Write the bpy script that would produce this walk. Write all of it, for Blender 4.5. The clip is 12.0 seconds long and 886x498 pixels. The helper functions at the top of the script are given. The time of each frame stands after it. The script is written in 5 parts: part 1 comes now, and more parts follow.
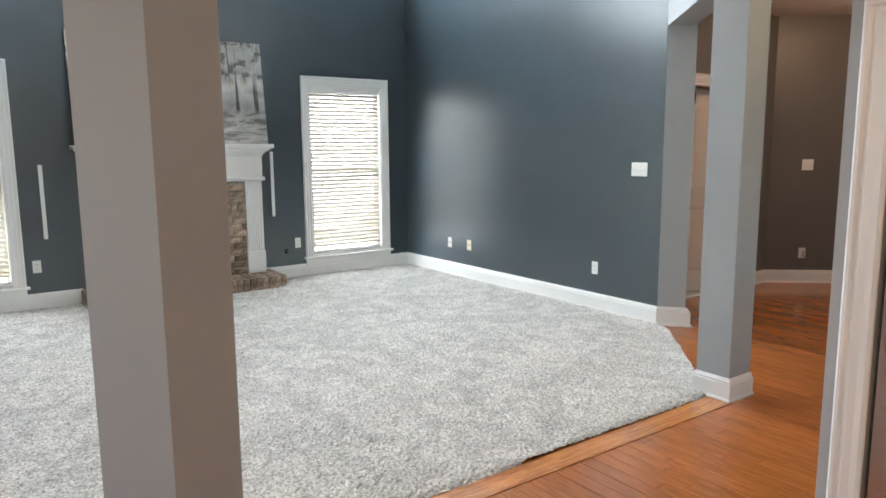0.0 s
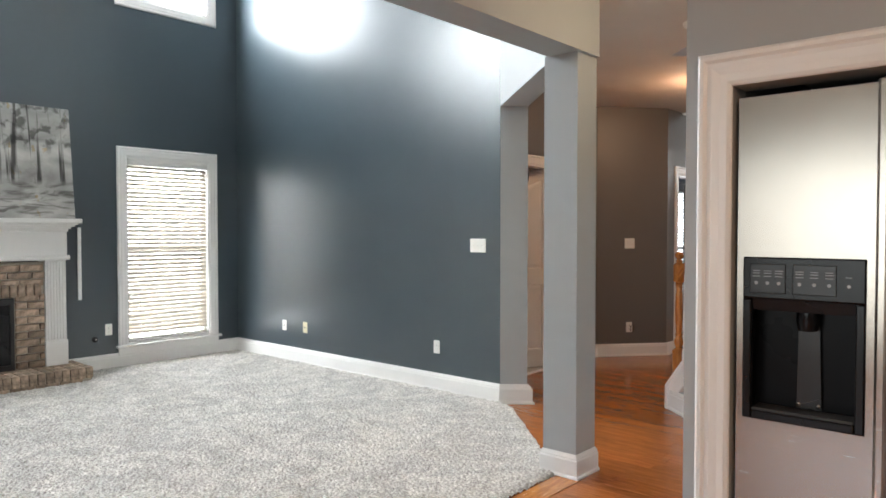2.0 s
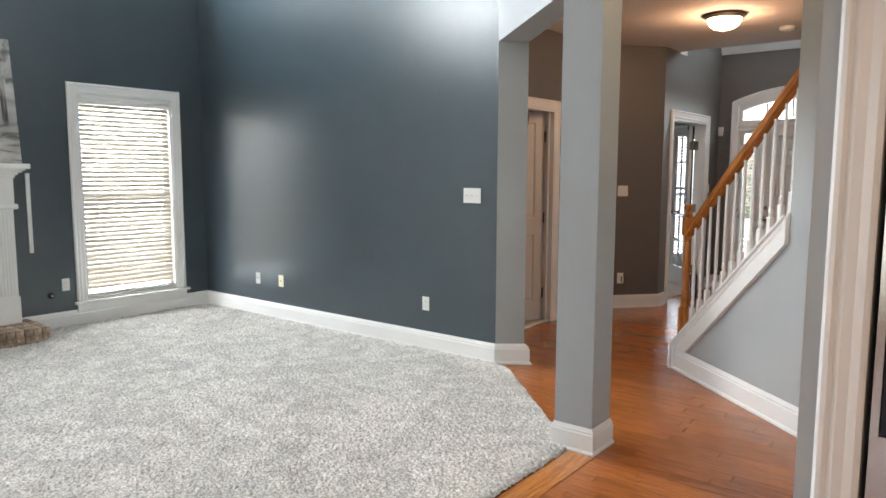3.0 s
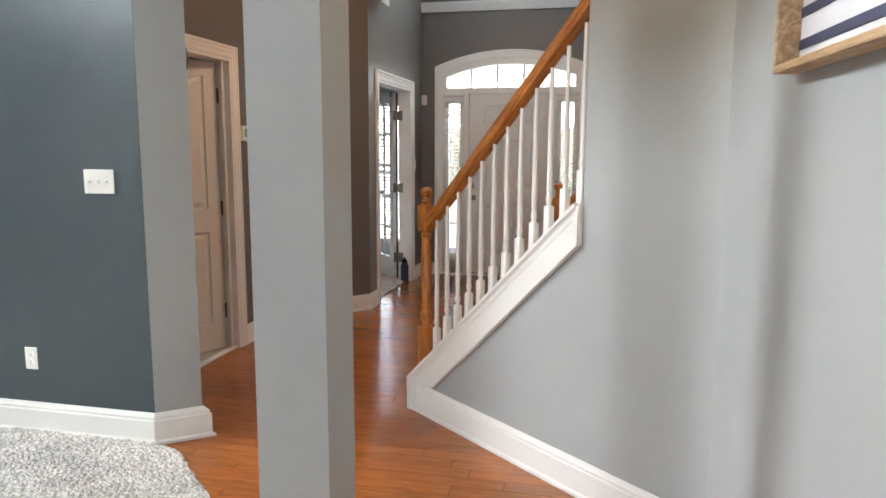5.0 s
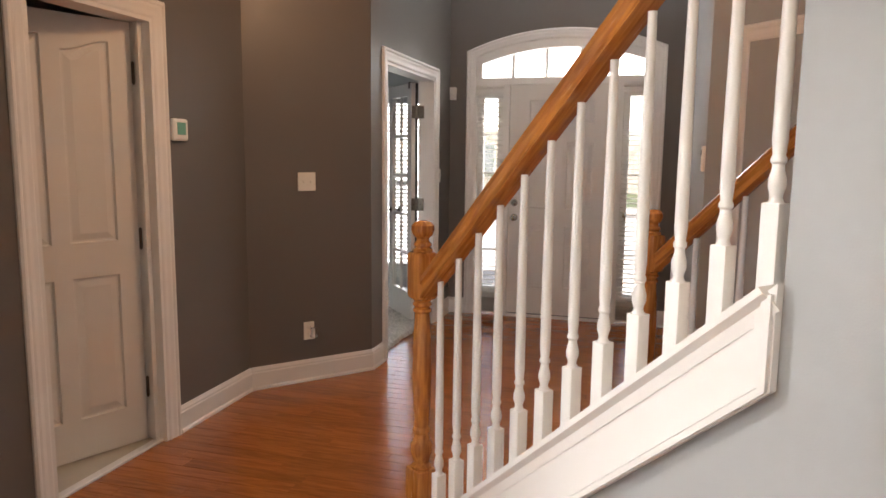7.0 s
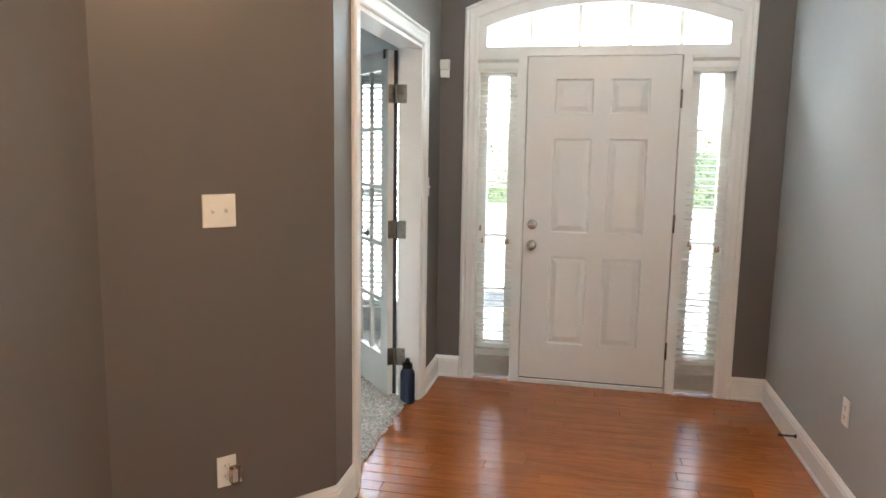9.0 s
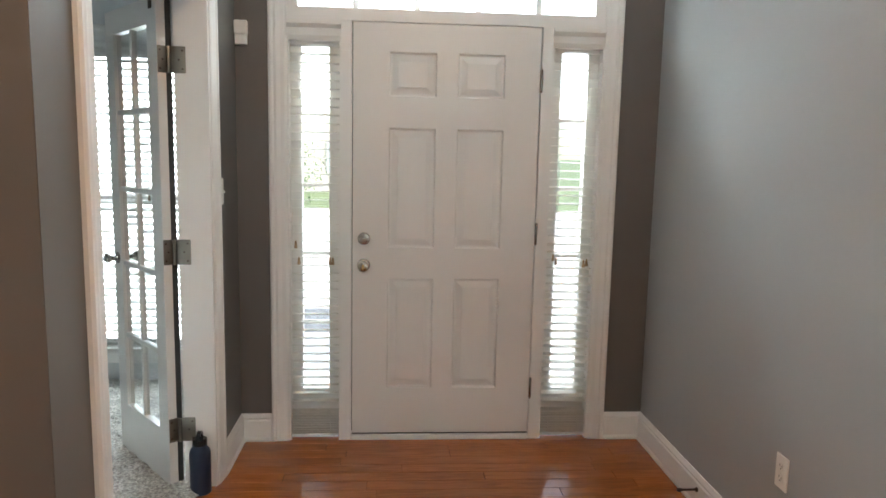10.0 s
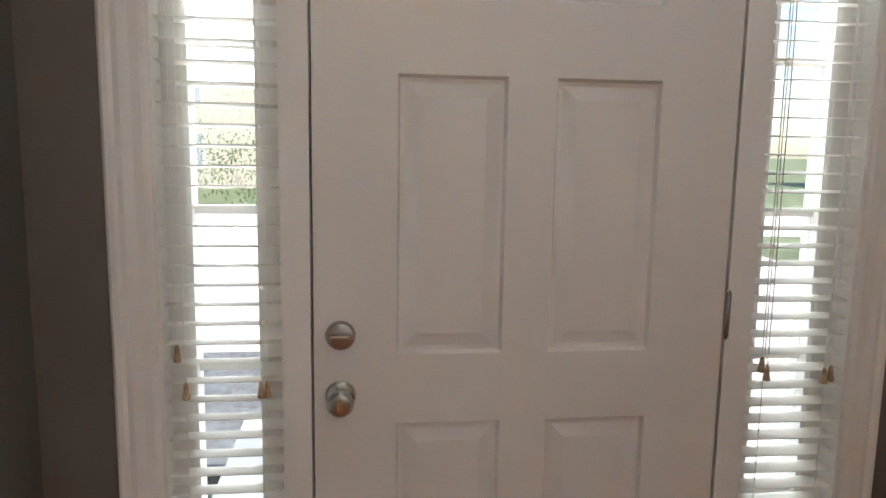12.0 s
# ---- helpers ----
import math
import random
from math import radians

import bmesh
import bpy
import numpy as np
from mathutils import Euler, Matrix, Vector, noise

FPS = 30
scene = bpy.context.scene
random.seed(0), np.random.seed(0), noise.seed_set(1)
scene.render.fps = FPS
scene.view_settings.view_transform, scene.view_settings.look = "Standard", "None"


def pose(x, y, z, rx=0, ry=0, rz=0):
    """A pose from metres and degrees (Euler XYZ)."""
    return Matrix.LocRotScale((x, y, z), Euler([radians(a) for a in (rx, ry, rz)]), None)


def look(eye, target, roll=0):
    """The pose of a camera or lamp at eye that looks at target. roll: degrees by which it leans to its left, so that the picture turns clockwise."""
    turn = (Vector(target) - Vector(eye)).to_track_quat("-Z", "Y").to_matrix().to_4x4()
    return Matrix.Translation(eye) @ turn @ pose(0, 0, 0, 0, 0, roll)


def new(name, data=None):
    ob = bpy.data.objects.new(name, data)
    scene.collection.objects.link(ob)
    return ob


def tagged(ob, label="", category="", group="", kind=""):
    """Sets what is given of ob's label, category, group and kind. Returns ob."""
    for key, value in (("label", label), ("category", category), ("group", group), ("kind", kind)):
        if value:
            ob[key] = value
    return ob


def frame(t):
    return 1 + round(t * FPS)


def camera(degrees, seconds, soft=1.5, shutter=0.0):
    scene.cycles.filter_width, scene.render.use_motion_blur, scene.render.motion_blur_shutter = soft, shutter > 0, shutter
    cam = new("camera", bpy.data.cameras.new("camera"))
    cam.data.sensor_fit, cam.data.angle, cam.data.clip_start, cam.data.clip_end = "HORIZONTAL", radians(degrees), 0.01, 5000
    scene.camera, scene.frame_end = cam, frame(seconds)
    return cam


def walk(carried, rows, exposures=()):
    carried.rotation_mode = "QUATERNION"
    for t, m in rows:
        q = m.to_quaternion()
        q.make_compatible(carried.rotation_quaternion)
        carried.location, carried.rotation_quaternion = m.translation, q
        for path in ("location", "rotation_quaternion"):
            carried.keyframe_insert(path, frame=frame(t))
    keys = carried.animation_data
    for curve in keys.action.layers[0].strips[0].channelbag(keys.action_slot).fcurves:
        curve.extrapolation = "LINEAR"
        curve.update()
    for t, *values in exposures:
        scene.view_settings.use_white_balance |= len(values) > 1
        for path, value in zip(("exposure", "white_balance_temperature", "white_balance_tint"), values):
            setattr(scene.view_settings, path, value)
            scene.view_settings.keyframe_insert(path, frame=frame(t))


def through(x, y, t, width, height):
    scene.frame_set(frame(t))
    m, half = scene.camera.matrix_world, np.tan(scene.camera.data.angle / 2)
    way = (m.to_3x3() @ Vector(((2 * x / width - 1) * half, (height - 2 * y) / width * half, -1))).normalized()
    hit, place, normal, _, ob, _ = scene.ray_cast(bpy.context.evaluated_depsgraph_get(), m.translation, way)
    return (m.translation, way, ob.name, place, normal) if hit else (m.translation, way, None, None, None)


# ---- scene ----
cam = camera(64.7, 12.0, soft=1.6)
PATH = [
    (0, (0.562, 0.534, 1.497), (1.717, 2.14, 1.203), -0.4),
    (0.5, (0.558, 0.54, 1.495), (1.737, 2.14, 1.267), -0.2),
    (1, (0.585, 0.587, 1.476), (1.817, 2.16, 1.401), -0.1),
    (1.5, (0.635, 0.625, 1.394), (2.11, 1.975, 1.354), 0.2),
    (2, (0.749, 0.726, 1.41), (2.254, 2.042, 1.357), 0.0),
    (2.5, (0.852, 0.905, 1.413), (2.358, 2.218, 1.309), 0.1),
    (3, (0.959, 1.177, 1.475), (2.519, 2.408, 1.252), 0.2),
    (3.5, (1.268, 1.45, 1.473), (3.002, 2.405, 1.19), 0.1),
    (3.6, (1.353, 1.516, 1.473), (3.111, 2.425, 1.185), -0.0),
    (3.7, (1.416, 1.574, 1.47), (3.196, 2.439, 1.181), 0.0),
    (5.3, (2.692, 2.052, 1.434), (4.637, 2.42, 1.148), 0.5),
    (5.5, (2.859, 2.06, 1.419), (4.811, 2.388, 1.134), 0.7),
    (6, (3.282, 2.048, 1.409), (5.248, 2.295, 1.14), 0.7),
    (6.5, (3.689, 2.161, 1.391), (5.628, 2.574, 1.125), 0.6),
    (7, (4.105, 2.295, 1.431), (6.009, 2.847, 1.167), 0.6),
    (7.2, (4.296, 2.353, 1.455), (6.19, 2.937, 1.188), 0.5),
    (8.8, (5.668, 3.014, 1.494), (7.571, 3.563, 1.214), 0.6),
    (9, (5.848, 3.074, 1.486), (7.786, 3.477, 1.203), 0.9),
    (9.5, (6.291, 3.212, 1.484), (8.269, 3.298, 1.202), 1.0),
    (10, (6.827, 3.271, 1.436), (8.804, 3.131, 1.171), 1.2),
    (10.5, (7.336, 3.391, 1.388), (9.312, 3.169, 1.165), 1.1),
    (11, (7.819, 3.376, 1.42), (9.782, 3.087, 1.165), 1.0),
    (11.5, (8.314, 3.335, 1.407), (10.283, 3.107, 1.136), 0.9),
    (12, (8.803, 3.38, 1.408), (10.769, 3.141, 1.132), 0.9),
]
EXPOSURES = [(0.0, 1.0, 6200, 8), (1.2, 1.0, 6450, 10), (3.5, 0.95, 6400, 9), (5.5, 1.2, 6500, 9), (6.5, 1.2, 6500, 9), (7.0, 1.15, 7200, 16), (9.0, 2.0, 6300, 2),
             (10.0, 1.65, 6350, 3), (10.5, 1.45, 6450, 5), (11.0, 1.5, 6450, 5), (12.0, 1.2, 6550, 7)]
walk(cam, [(t, look(eye, target, roll)) for t, eye, target, roll in PATH], EXPOSURES)

# ---- world, sun and window light ----
world = bpy.data.worlds.new("world")
scene.world = world
world.use_nodes = True
wn = world.node_tree.nodes
wl = world.node_tree.links
sky = wn.new("ShaderNodeTexSky")
sky.sky_type = "NISHITA"
sky.sun_disc = False
sky.sun_elevation = radians(48)
sky.sun_rotation = radians(205)
wl.new(sky.outputs[0], wn["Background"].inputs[0])
wn["Background"].inputs[1].default_value = 0.15

sun = new("sun", bpy.data.lights.new("sun", "SUN"))
sun.data.energy = 5.0
sun.data.angle = radians(0.5)
sun.data.color = (1.0, 0.95, 0.88)
sun.matrix_world = look((-4.0, -9.0, 12.0), (0, 0, 0.5))


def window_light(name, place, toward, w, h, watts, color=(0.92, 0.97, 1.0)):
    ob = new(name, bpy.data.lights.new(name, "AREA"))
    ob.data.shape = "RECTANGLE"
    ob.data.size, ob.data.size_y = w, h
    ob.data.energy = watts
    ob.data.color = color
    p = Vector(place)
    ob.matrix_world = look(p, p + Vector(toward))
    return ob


# sky light in the window openings
window_light("window_light", (4.485, 8.06, 1.2), (0, -1, 0), 0.92, 1.92, 50)
window_light("window_light", (0.575, 8.06, 1.2), (0, -1, 0), 0.92, 1.92, 50)
window_light("window_light", (4.485, 8.06, 4.4), (0, -1, 0), 0.92, 1.2, 160)
window_light("window_light", (0.575, 8.06, 4.4), (0, -1, 0), 0.92, 1.2, 140)
window_light("window_light", (-3.56, 1.6, 1.35), (1, 0, 0), 3.2, 1.7, 27)
window_light("window_light", (11.31, 4.95, 1.12), (-1, 0, 0), 0.9, 1.8, 22, (0.84, 0.94, 1.0))
window_light("window_light", (10.43, 3.025, 4.12), (-1, 0, 0), 1.16, 1.5, 31, (0.86, 0.94, 1.0))
# added lamp panel outside the entrance, stands in for the glaring sky
window_light("entry_sky_panel", (13.0, 3.0, 2.95), (-1, 0, 0), 3.6, 2.4, 62)
# added fill lamps outside and overhead, brighten the sidelight slats
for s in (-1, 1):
    window_light("sidelight_fill", (10.78, 3.025 + s * 0.631, 2.62), (-0.5, 0, -1.6), 0.3, 0.3, 20)


def bulb(name, place, watts, radius, color):
    ob = new(name, bpy.data.lights.new(name, "POINT"))
    ob.data.energy, ob.data.shadow_soft_size, ob.data.color = watts, radius, color
    ob.location = place
    return ob


bulb("hall_bulb", (7.15, 3.07, 2.62), 9.5, 0.05, (1.0, 0.50, 0.26))
bulb("passage_bulb", (4.15, 2.05, 2.62), 0.9, 0.05, (1.0, 0.42, 0.15))
bulb("kitchen_bulb", (0.3, -0.8, 2.62), 32.0, 0.05, (1.0, 0.66, 0.43))

# ---- materials ----


def node_mat(name):
    m = bpy.data.materials.new(name)
    m.use_nodes = True
    return m, m.node_tree.nodes, m.node_tree.links, m.node_tree.nodes["Principled BSDF"]


def surface(name, color, rough=0.5, metal=0.0, vary=0.06, scale=3.0, grain=80.0, bump=0.05, rough_vary=0.08, spec=0.5, random_tint=0.0, island=False):
    """Paint, plastic, metal: colour with large soft variation, fine grain in relief and gloss."""
    m, n, l, p = node_mat(name)
    co = n.new("ShaderNodeTexCoord")
    big = n.new("ShaderNodeTexNoise")
    big.inputs["Scale"].default_value = scale
    big.inputs["Detail"].default_value = 4
    l.new(co.outputs["Object"], big.inputs["Vector"])
    fine = n.new("ShaderNodeTexNoise")
    fine.inputs["Scale"].default_value = grain
    fine.inputs["Detail"].default_value = 3
    l.new(co.outputs["Object"], fine.inputs["Vector"])
    ramp = n.new("ShaderNodeValToRGB")
    c = Vector(color)
    ramp.color_ramp.elements[0].position, ramp.color_ramp.elements[1].position = 0.3, 0.7
    ramp.color_ramp.elements[0].color = (*(c * (1 - vary)), 1)
    ramp.color_ramp.elements[1].color = (*(c * (1 + vary)), 1)
    l.new(big.outputs[0], ramp.inputs[0])
    out = ramp.outputs[0]
    if random_tint:
        info = n.new("ShaderNodeObjectInfo")
        geo = n.new("ShaderNodeNewGeometry")
        hsv = n.new("ShaderNodeHueSaturation")
        mr = n.new("ShaderNodeMapRange")
        mr.inputs["To Min"].default_value, mr.inputs["To Max"].default_value = 1 - random_tint, 1 + random_tint
        l.new(geo.outputs["Random Per Island"] if island else info.outputs["Random"], mr.inputs["Value"])
        l.new(mr.outputs[0], hsv.inputs["Value"])
        l.new(out, hsv.inputs["Color"])
        out = hsv.outputs[0]
    l.new(out, p.inputs["Base Color"])
    mr2 = n.new("ShaderNodeMapRange")
    mr2.inputs["To Min"].default_value, mr2.inputs["To Max"].default_value = max(0.02, rough - rough_vary), min(1, rough + rough_vary)
    l.new(big.outputs[0], mr2.inputs["Value"])
    l.new(mr2.outputs[0], p.inputs["Roughness"])
    p.inputs["Metallic"].default_value = metal
    p.inputs["Specular IOR Level"].default_value = spec
    if bump:
        b = n.new("ShaderNodeBump")
        b.inputs["Strength"].default_value = bump
        b.inputs["Distance"].default_value = 0.003
        l.new(fine.outputs[0], b.inputs["Height"])
        l.new(b.outputs[0], p.inputs["Normal"])
    return m


def wood(name, dark, light, rough=0.3, scale=1.0, axis="y", tint=0.18, coat=0.0, island=False, relief=0.12):
    """Oak: grain drawn out along one axis, pores, and a tint for each board."""
    m, n, l, p = node_mat(name)
    co = n.new("ShaderNodeTexCoord")
    info = n.new("ShaderNodeObjectInfo")
    geo = n.new("ShaderNodeNewGeometry")
    rnd = geo.outputs["Random Per Island"] if island else info.outputs["Random"]
    mul = n.new("ShaderNodeMath")
    mul.operation = "MULTIPLY"
    mul.inputs[1].default_value = 37.0
    l.new(rnd, mul.inputs[0])
    shift = n.new("ShaderNodeVectorMath")
    l.new(co.outputs["Object"], shift.inputs[0])
    comb = n.new("ShaderNodeCombineXYZ")
    for k in range(3):
        l.new(mul.outputs[0], comb.inputs[k])
    l.new(comb.outputs[0], shift.inputs[1])
    mp = n.new("ShaderNodeMapping")
    s = {"x": (1.2, 14, 14), "y": (14, 1.2, 14), "z": (14, 14, 1.2)}[axis]
    mp.inputs["Scale"].default_value = [a * scale for a in s]
    l.new(shift.outputs[0], mp.inputs["Vector"])
    ring = n.new("ShaderNodeTexNoise")
    ring.inputs["Scale"].default_value = 1.3
    ring.inputs["Detail"].default_value = 2
    ring.inputs["Distortion"].default_value = 0.6
    l.new(mp.outputs[0], ring.inputs["Vector"])
    wave = n.new("ShaderNodeMath")
    wave.operation = "MULTIPLY"
    wave.inputs[1].default_value = 26.0
    l.new(ring.outputs[0], wave.inputs[0])
    sn = n.new("ShaderNodeMath")
    sn.operation = "SINE"
    l.new(wave.outputs[0], sn.inputs[0])
    pore = n.new("ShaderNodeTexNoise")
    pore.inputs["Scale"].default_value = 9.0
    pore.inputs["Detail"].default_value = 5
    l.new(mp.outputs[0], pore.inputs["Vector"])
    mix = n.new("ShaderNodeMath")
    mix.operation = "MULTIPLY_ADD"
    mix.inputs[1].default_value = 0.16
    l.new(sn.outputs[0], mix.inputs[0])
    l.new(pore.outputs[0], mix.inputs[2])
    ramp = n.new("ShaderNodeValToRGB")
    ramp.color_ramp.elements[0].position, ramp.color_ramp.elements[1].position = 0.25, 0.72
    ramp.color_ramp.elements[0].color = (*dark, 1)
    ramp.color_ramp.elements[1].color = (*light, 1)
    l.new(mix.outputs[0], ramp.inputs[0])
    hsv = n.new("ShaderNodeHueSaturation")
    mr = n.new("ShaderNodeMapRange")
    mr.inputs["To Min"].default_value, mr.inputs["To Max"].default_value = 1 - tint, 1 + tint
    l.new(rnd, mr.inputs["Value"])
    l.new(mr.outputs[0], hsv.inputs["Value"])
    l.new(ramp.outputs[0], hsv.inputs["Color"])
    l.new(hsv.outputs[0], p.inputs["Base Color"])
    mr2 = n.new("ShaderNodeMapRange")
    mr2.inputs["To Min"].default_value, mr2.inputs["To Max"].default_value = rough - 0.06, rough + 0.08
    l.new(pore.outputs[0], mr2.inputs["Value"])
    l.new(mr2.outputs[0], p.inputs["Roughness"])
    p.inputs["Coat Weight"].default_value = coat
    p.inputs["Coat Roughness"].default_value = 0.12
    b = n.new("ShaderNodeBump")
    b.inputs["Strength"].default_value = relief
    b.inputs["Distance"].default_value = 0.002
    l.new(mix.outputs[0], b.inputs["Height"])
    l.new(b.outputs[0], p.inputs["Normal"])
    return m


def glowing(name, color, strength):
    m, n, l, p = node_mat(name)
    p.inputs["Base Color"].default_value = (*color, 1)
    p.inputs["Emission Color"].default_value = (*color, 1)
    p.inputs["Emission Strength"].default_value = strength
    p.inputs["Roughness"].default_value = 0.4
    return m


def glassy(name, rough=0.0, color=(1, 1, 1)):
    m, n, l, p = node_mat(name)
    p.inputs["Base Color"].default_value = (*color, 1)
    p.inputs["Transmission Weight"].default_value = 1.0
    p.inputs["Roughness"].default_value = rough
    p.inputs["IOR"].default_value = 1.45
    return m


M_NAVY = surface("slate_blue_wall_paint", (0.040, 0.057, 0.069), rough=0.29, vary=0.03, scale=1.2, grain=260, bump=0.06, spec=1.0, rough_vary=0.015)
M_GREY = surface("grey_wall_paint", (0.37, 0.386, 0.392), rough=0.55, vary=0.03, scale=1.0, grain=240, bump=0.10)
M_HALL = surface("taupe_grey_wall_paint", (0.140, 0.130, 0.122), rough=0.40, vary=0.04, scale=1.0, grain=240, bump=0.10)
M_OFFICE = surface("pale_office_paint", (0.66, 0.68, 0.69), rough=0.6, vary=0.03, scale=1.0, grain=240, bump=0.1)
M_CEIL = surface("ceiling_paint", (0.66, 0.62, 0.57), rough=0.85, vary=0.03, grain=160, bump=0.2)
M_WHITE = surface("white_trim_paint", (0.80, 0.79, 0.77), rough=0.33, vary=0.02, scale=2, grain=120, bump=0.03)
M_DOOR = surface("white_door_paint", (0.74, 0.72, 0.69), rough=0.38, vary=0.02, scale=2, grain=150, bump=0.06)
M_PLASTIC = surface("white_plastic", (0.80, 0.79, 0.75), rough=0.35, vary=0.02, bump=0)
M_IVORY = surface("ivory_plastic", (0.78, 0.72, 0.52), rough=0.35, vary=0.02, bump=0)
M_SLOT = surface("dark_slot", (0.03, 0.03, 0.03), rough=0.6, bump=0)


def slat_mat(name, through, tint=(0.85, 0.78, 0.66), base=(0.80, 0.79, 0.76)):
    """Painted slat that lets some daylight through."""
    m, n, l, p = node_mat(name)
    p.inputs["Base Color"].default_value = (*base, 1)
    p.inputs["Roughness"].default_value = 0.4
    t = n.new("ShaderNodeBsdfTranslucent")
    t.inputs[0].default_value = (*tint, 1)
    mix = n.new("ShaderNodeMixShader")
    mix.inputs[0].default_value = through
    l.new(p.outputs[0], mix.inputs[1])
    l.new(t.outputs[0], mix.inputs[2])
    l.new(mix.outputs[0], n["Material Output"].inputs[0])
    return m


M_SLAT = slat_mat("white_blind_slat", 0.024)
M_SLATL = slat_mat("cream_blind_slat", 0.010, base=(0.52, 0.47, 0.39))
M_SLATB = slat_mat("thin_white_blind_slat", 0.62, (0.90, 0.89, 0.86))
M_BLACK = surface("black_plastic", (0.008, 0.008, 0.009), rough=0.22, vary=0.1, bump=0.02, spec=0.3)
M_RECESS = surface("black_recess_plastic", (0.004, 0.004, 0.005), rough=0.3, vary=0.1, bump=0, spec=0.12)
M_PADDLE = surface("dark_grey_plastic", (0.014, 0.014, 0.014), rough=0.25, vary=0.1, bump=0)
M_BLACKM = surface("black_iron", (0.015, 0.015, 0.016), rough=0.5, vary=0.2, bump=0.1)
M_NICKEL = surface("satin_nickel", (0.42, 0.395, 0.36), rough=0.24, metal=1.0, vary=0.05, bump=0.02)
M_HINGE = surface("tarnished_nickel", (0.26, 0.235, 0.20), rough=0.36, metal=1.0, vary=0.08, bump=0.02)
M_BRASSD = surface("aged_bronze", (0.10, 0.075, 0.055), rough=0.4, metal=0.8, vary=0.1, bump=0.02)
M_BRASS = surface("brass", (0.62, 0.42, 0.16), rough=0.25, metal=1.0, vary=0.05, bump=0)
M_MORTAR = surface("grey_mortar", (0.46, 0.42, 0.36), rough=0.95, vary=0.15, scale=12, grain=200, bump=0.5)
M_BRICK = surface("tumbled_brick", (0.35, 0.262, 0.195), rough=0.9, vary=0.5, scale=24, grain=180, bump=0.6, random_tint=0.38)
M_OAKTRIM = wood("golden_oak", (0.29, 0.088, 0.016), (0.52, 0.195, 0.038), rough=0.24, axis="z", tint=0.04, coat=0.5)
M_OAKRAIL = wood("golden_oak_rail", (0.29, 0.088, 0.016), (0.52, 0.195, 0.038), rough=0.24, axis="x", tint=0.02, coat=0.5)
M_FLOOR = wood("oak_floor", (0.270, 0.078, 0.0145), (0.370, 0.116, 0.0245), rough=0.19, axis="y", tint=0.10, coat=0.12, relief=0.04)
M_FLOORJ = wood("oak_floor_far", (0.270, 0.078, 0.0145), (0.370, 0.116, 0.0245), rough=0.19, axis="y", tint=0.10, coat=0.12, island=True, relief=0.04)
M_FRAMEW = wood("pale_frame_wood", (0.30, 0.19, 0.10), (0.50, 0.36, 0.22), rough=0.6, axis="x", tint=0.1)
M_GLASS = glassy("clear_glass")
M_FROST = glowing("lit_frosted_glass", (1.0, 0.82, 0.55), 9.0)
M_TILE = surface("beige_tile", (0.55, 0.50, 0.42), rough=0.4, vary=0.1, bump=0.05)
M_BOTTLE = surface("navy_bottle_enamel", (0.012, 0.022, 0.05), rough=0.4, vary=0.08, bump=0.05)
M_LCD = glowing("green_screen", (0.12, 0.30, 0.22), 0.06)


def steel():
    m, n, l, p = node_mat("brushed_steel")
    co = n.new("ShaderNodeTexCoord")
    mp = n.new("ShaderNodeMapping")
    mp.inputs["Scale"].default_value = (4, 4, 420)
    l.new(co.outputs["Object"], mp.inputs["Vector"])
    t = n.new("ShaderNodeTexNoise")
    t.inputs["Scale"].default_value = 2.0
    t.inputs["Detail"].default_value = 4
    l.new(mp.outputs[0], t.inputs["Vector"])
    wav = n.new("ShaderNodeTexNoise")
    wav.inputs["Scale"].default_value = 5.0
    l.new(co.outputs["Object"], wav.inputs["Vector"])
    mr = n.new("ShaderNodeMapRange")
    mr.inputs["To Min"].default_value, mr.inputs["To Max"].default_value = 0.16, 0.32
    l.new(t.outputs[0], mr.inputs["Value"])
    l.new(mr.outputs[0], p.inputs["Roughness"])
    p.inputs["Base Color"].default_value = (0.47, 0.42, 0.37, 1)
    p.inputs["Metallic"].default_value = 1.0
    p.inputs["Anisotropic"].default_value = 0.6
    b = n.new("ShaderNodeBump")
    b.inputs["Strength"].default_value = 0.06
    b.inputs["Distance"].default_value = 0.01
    l.new(wav.outputs[0], b.inputs["Height"])
    b2 = n.new("ShaderNodeBump")
    b2.inputs["Strength"].default_value = 0.05
    b2.inputs["Distance"].default_value = 0.001
    l.new(t.outputs[0], b2.inputs["Height"])
    l.new(b.outputs[0], b2.inputs["Normal"])
    l.new(b2.outputs[0], p.inputs["Normal"])
    return m


M_STEEL = steel()


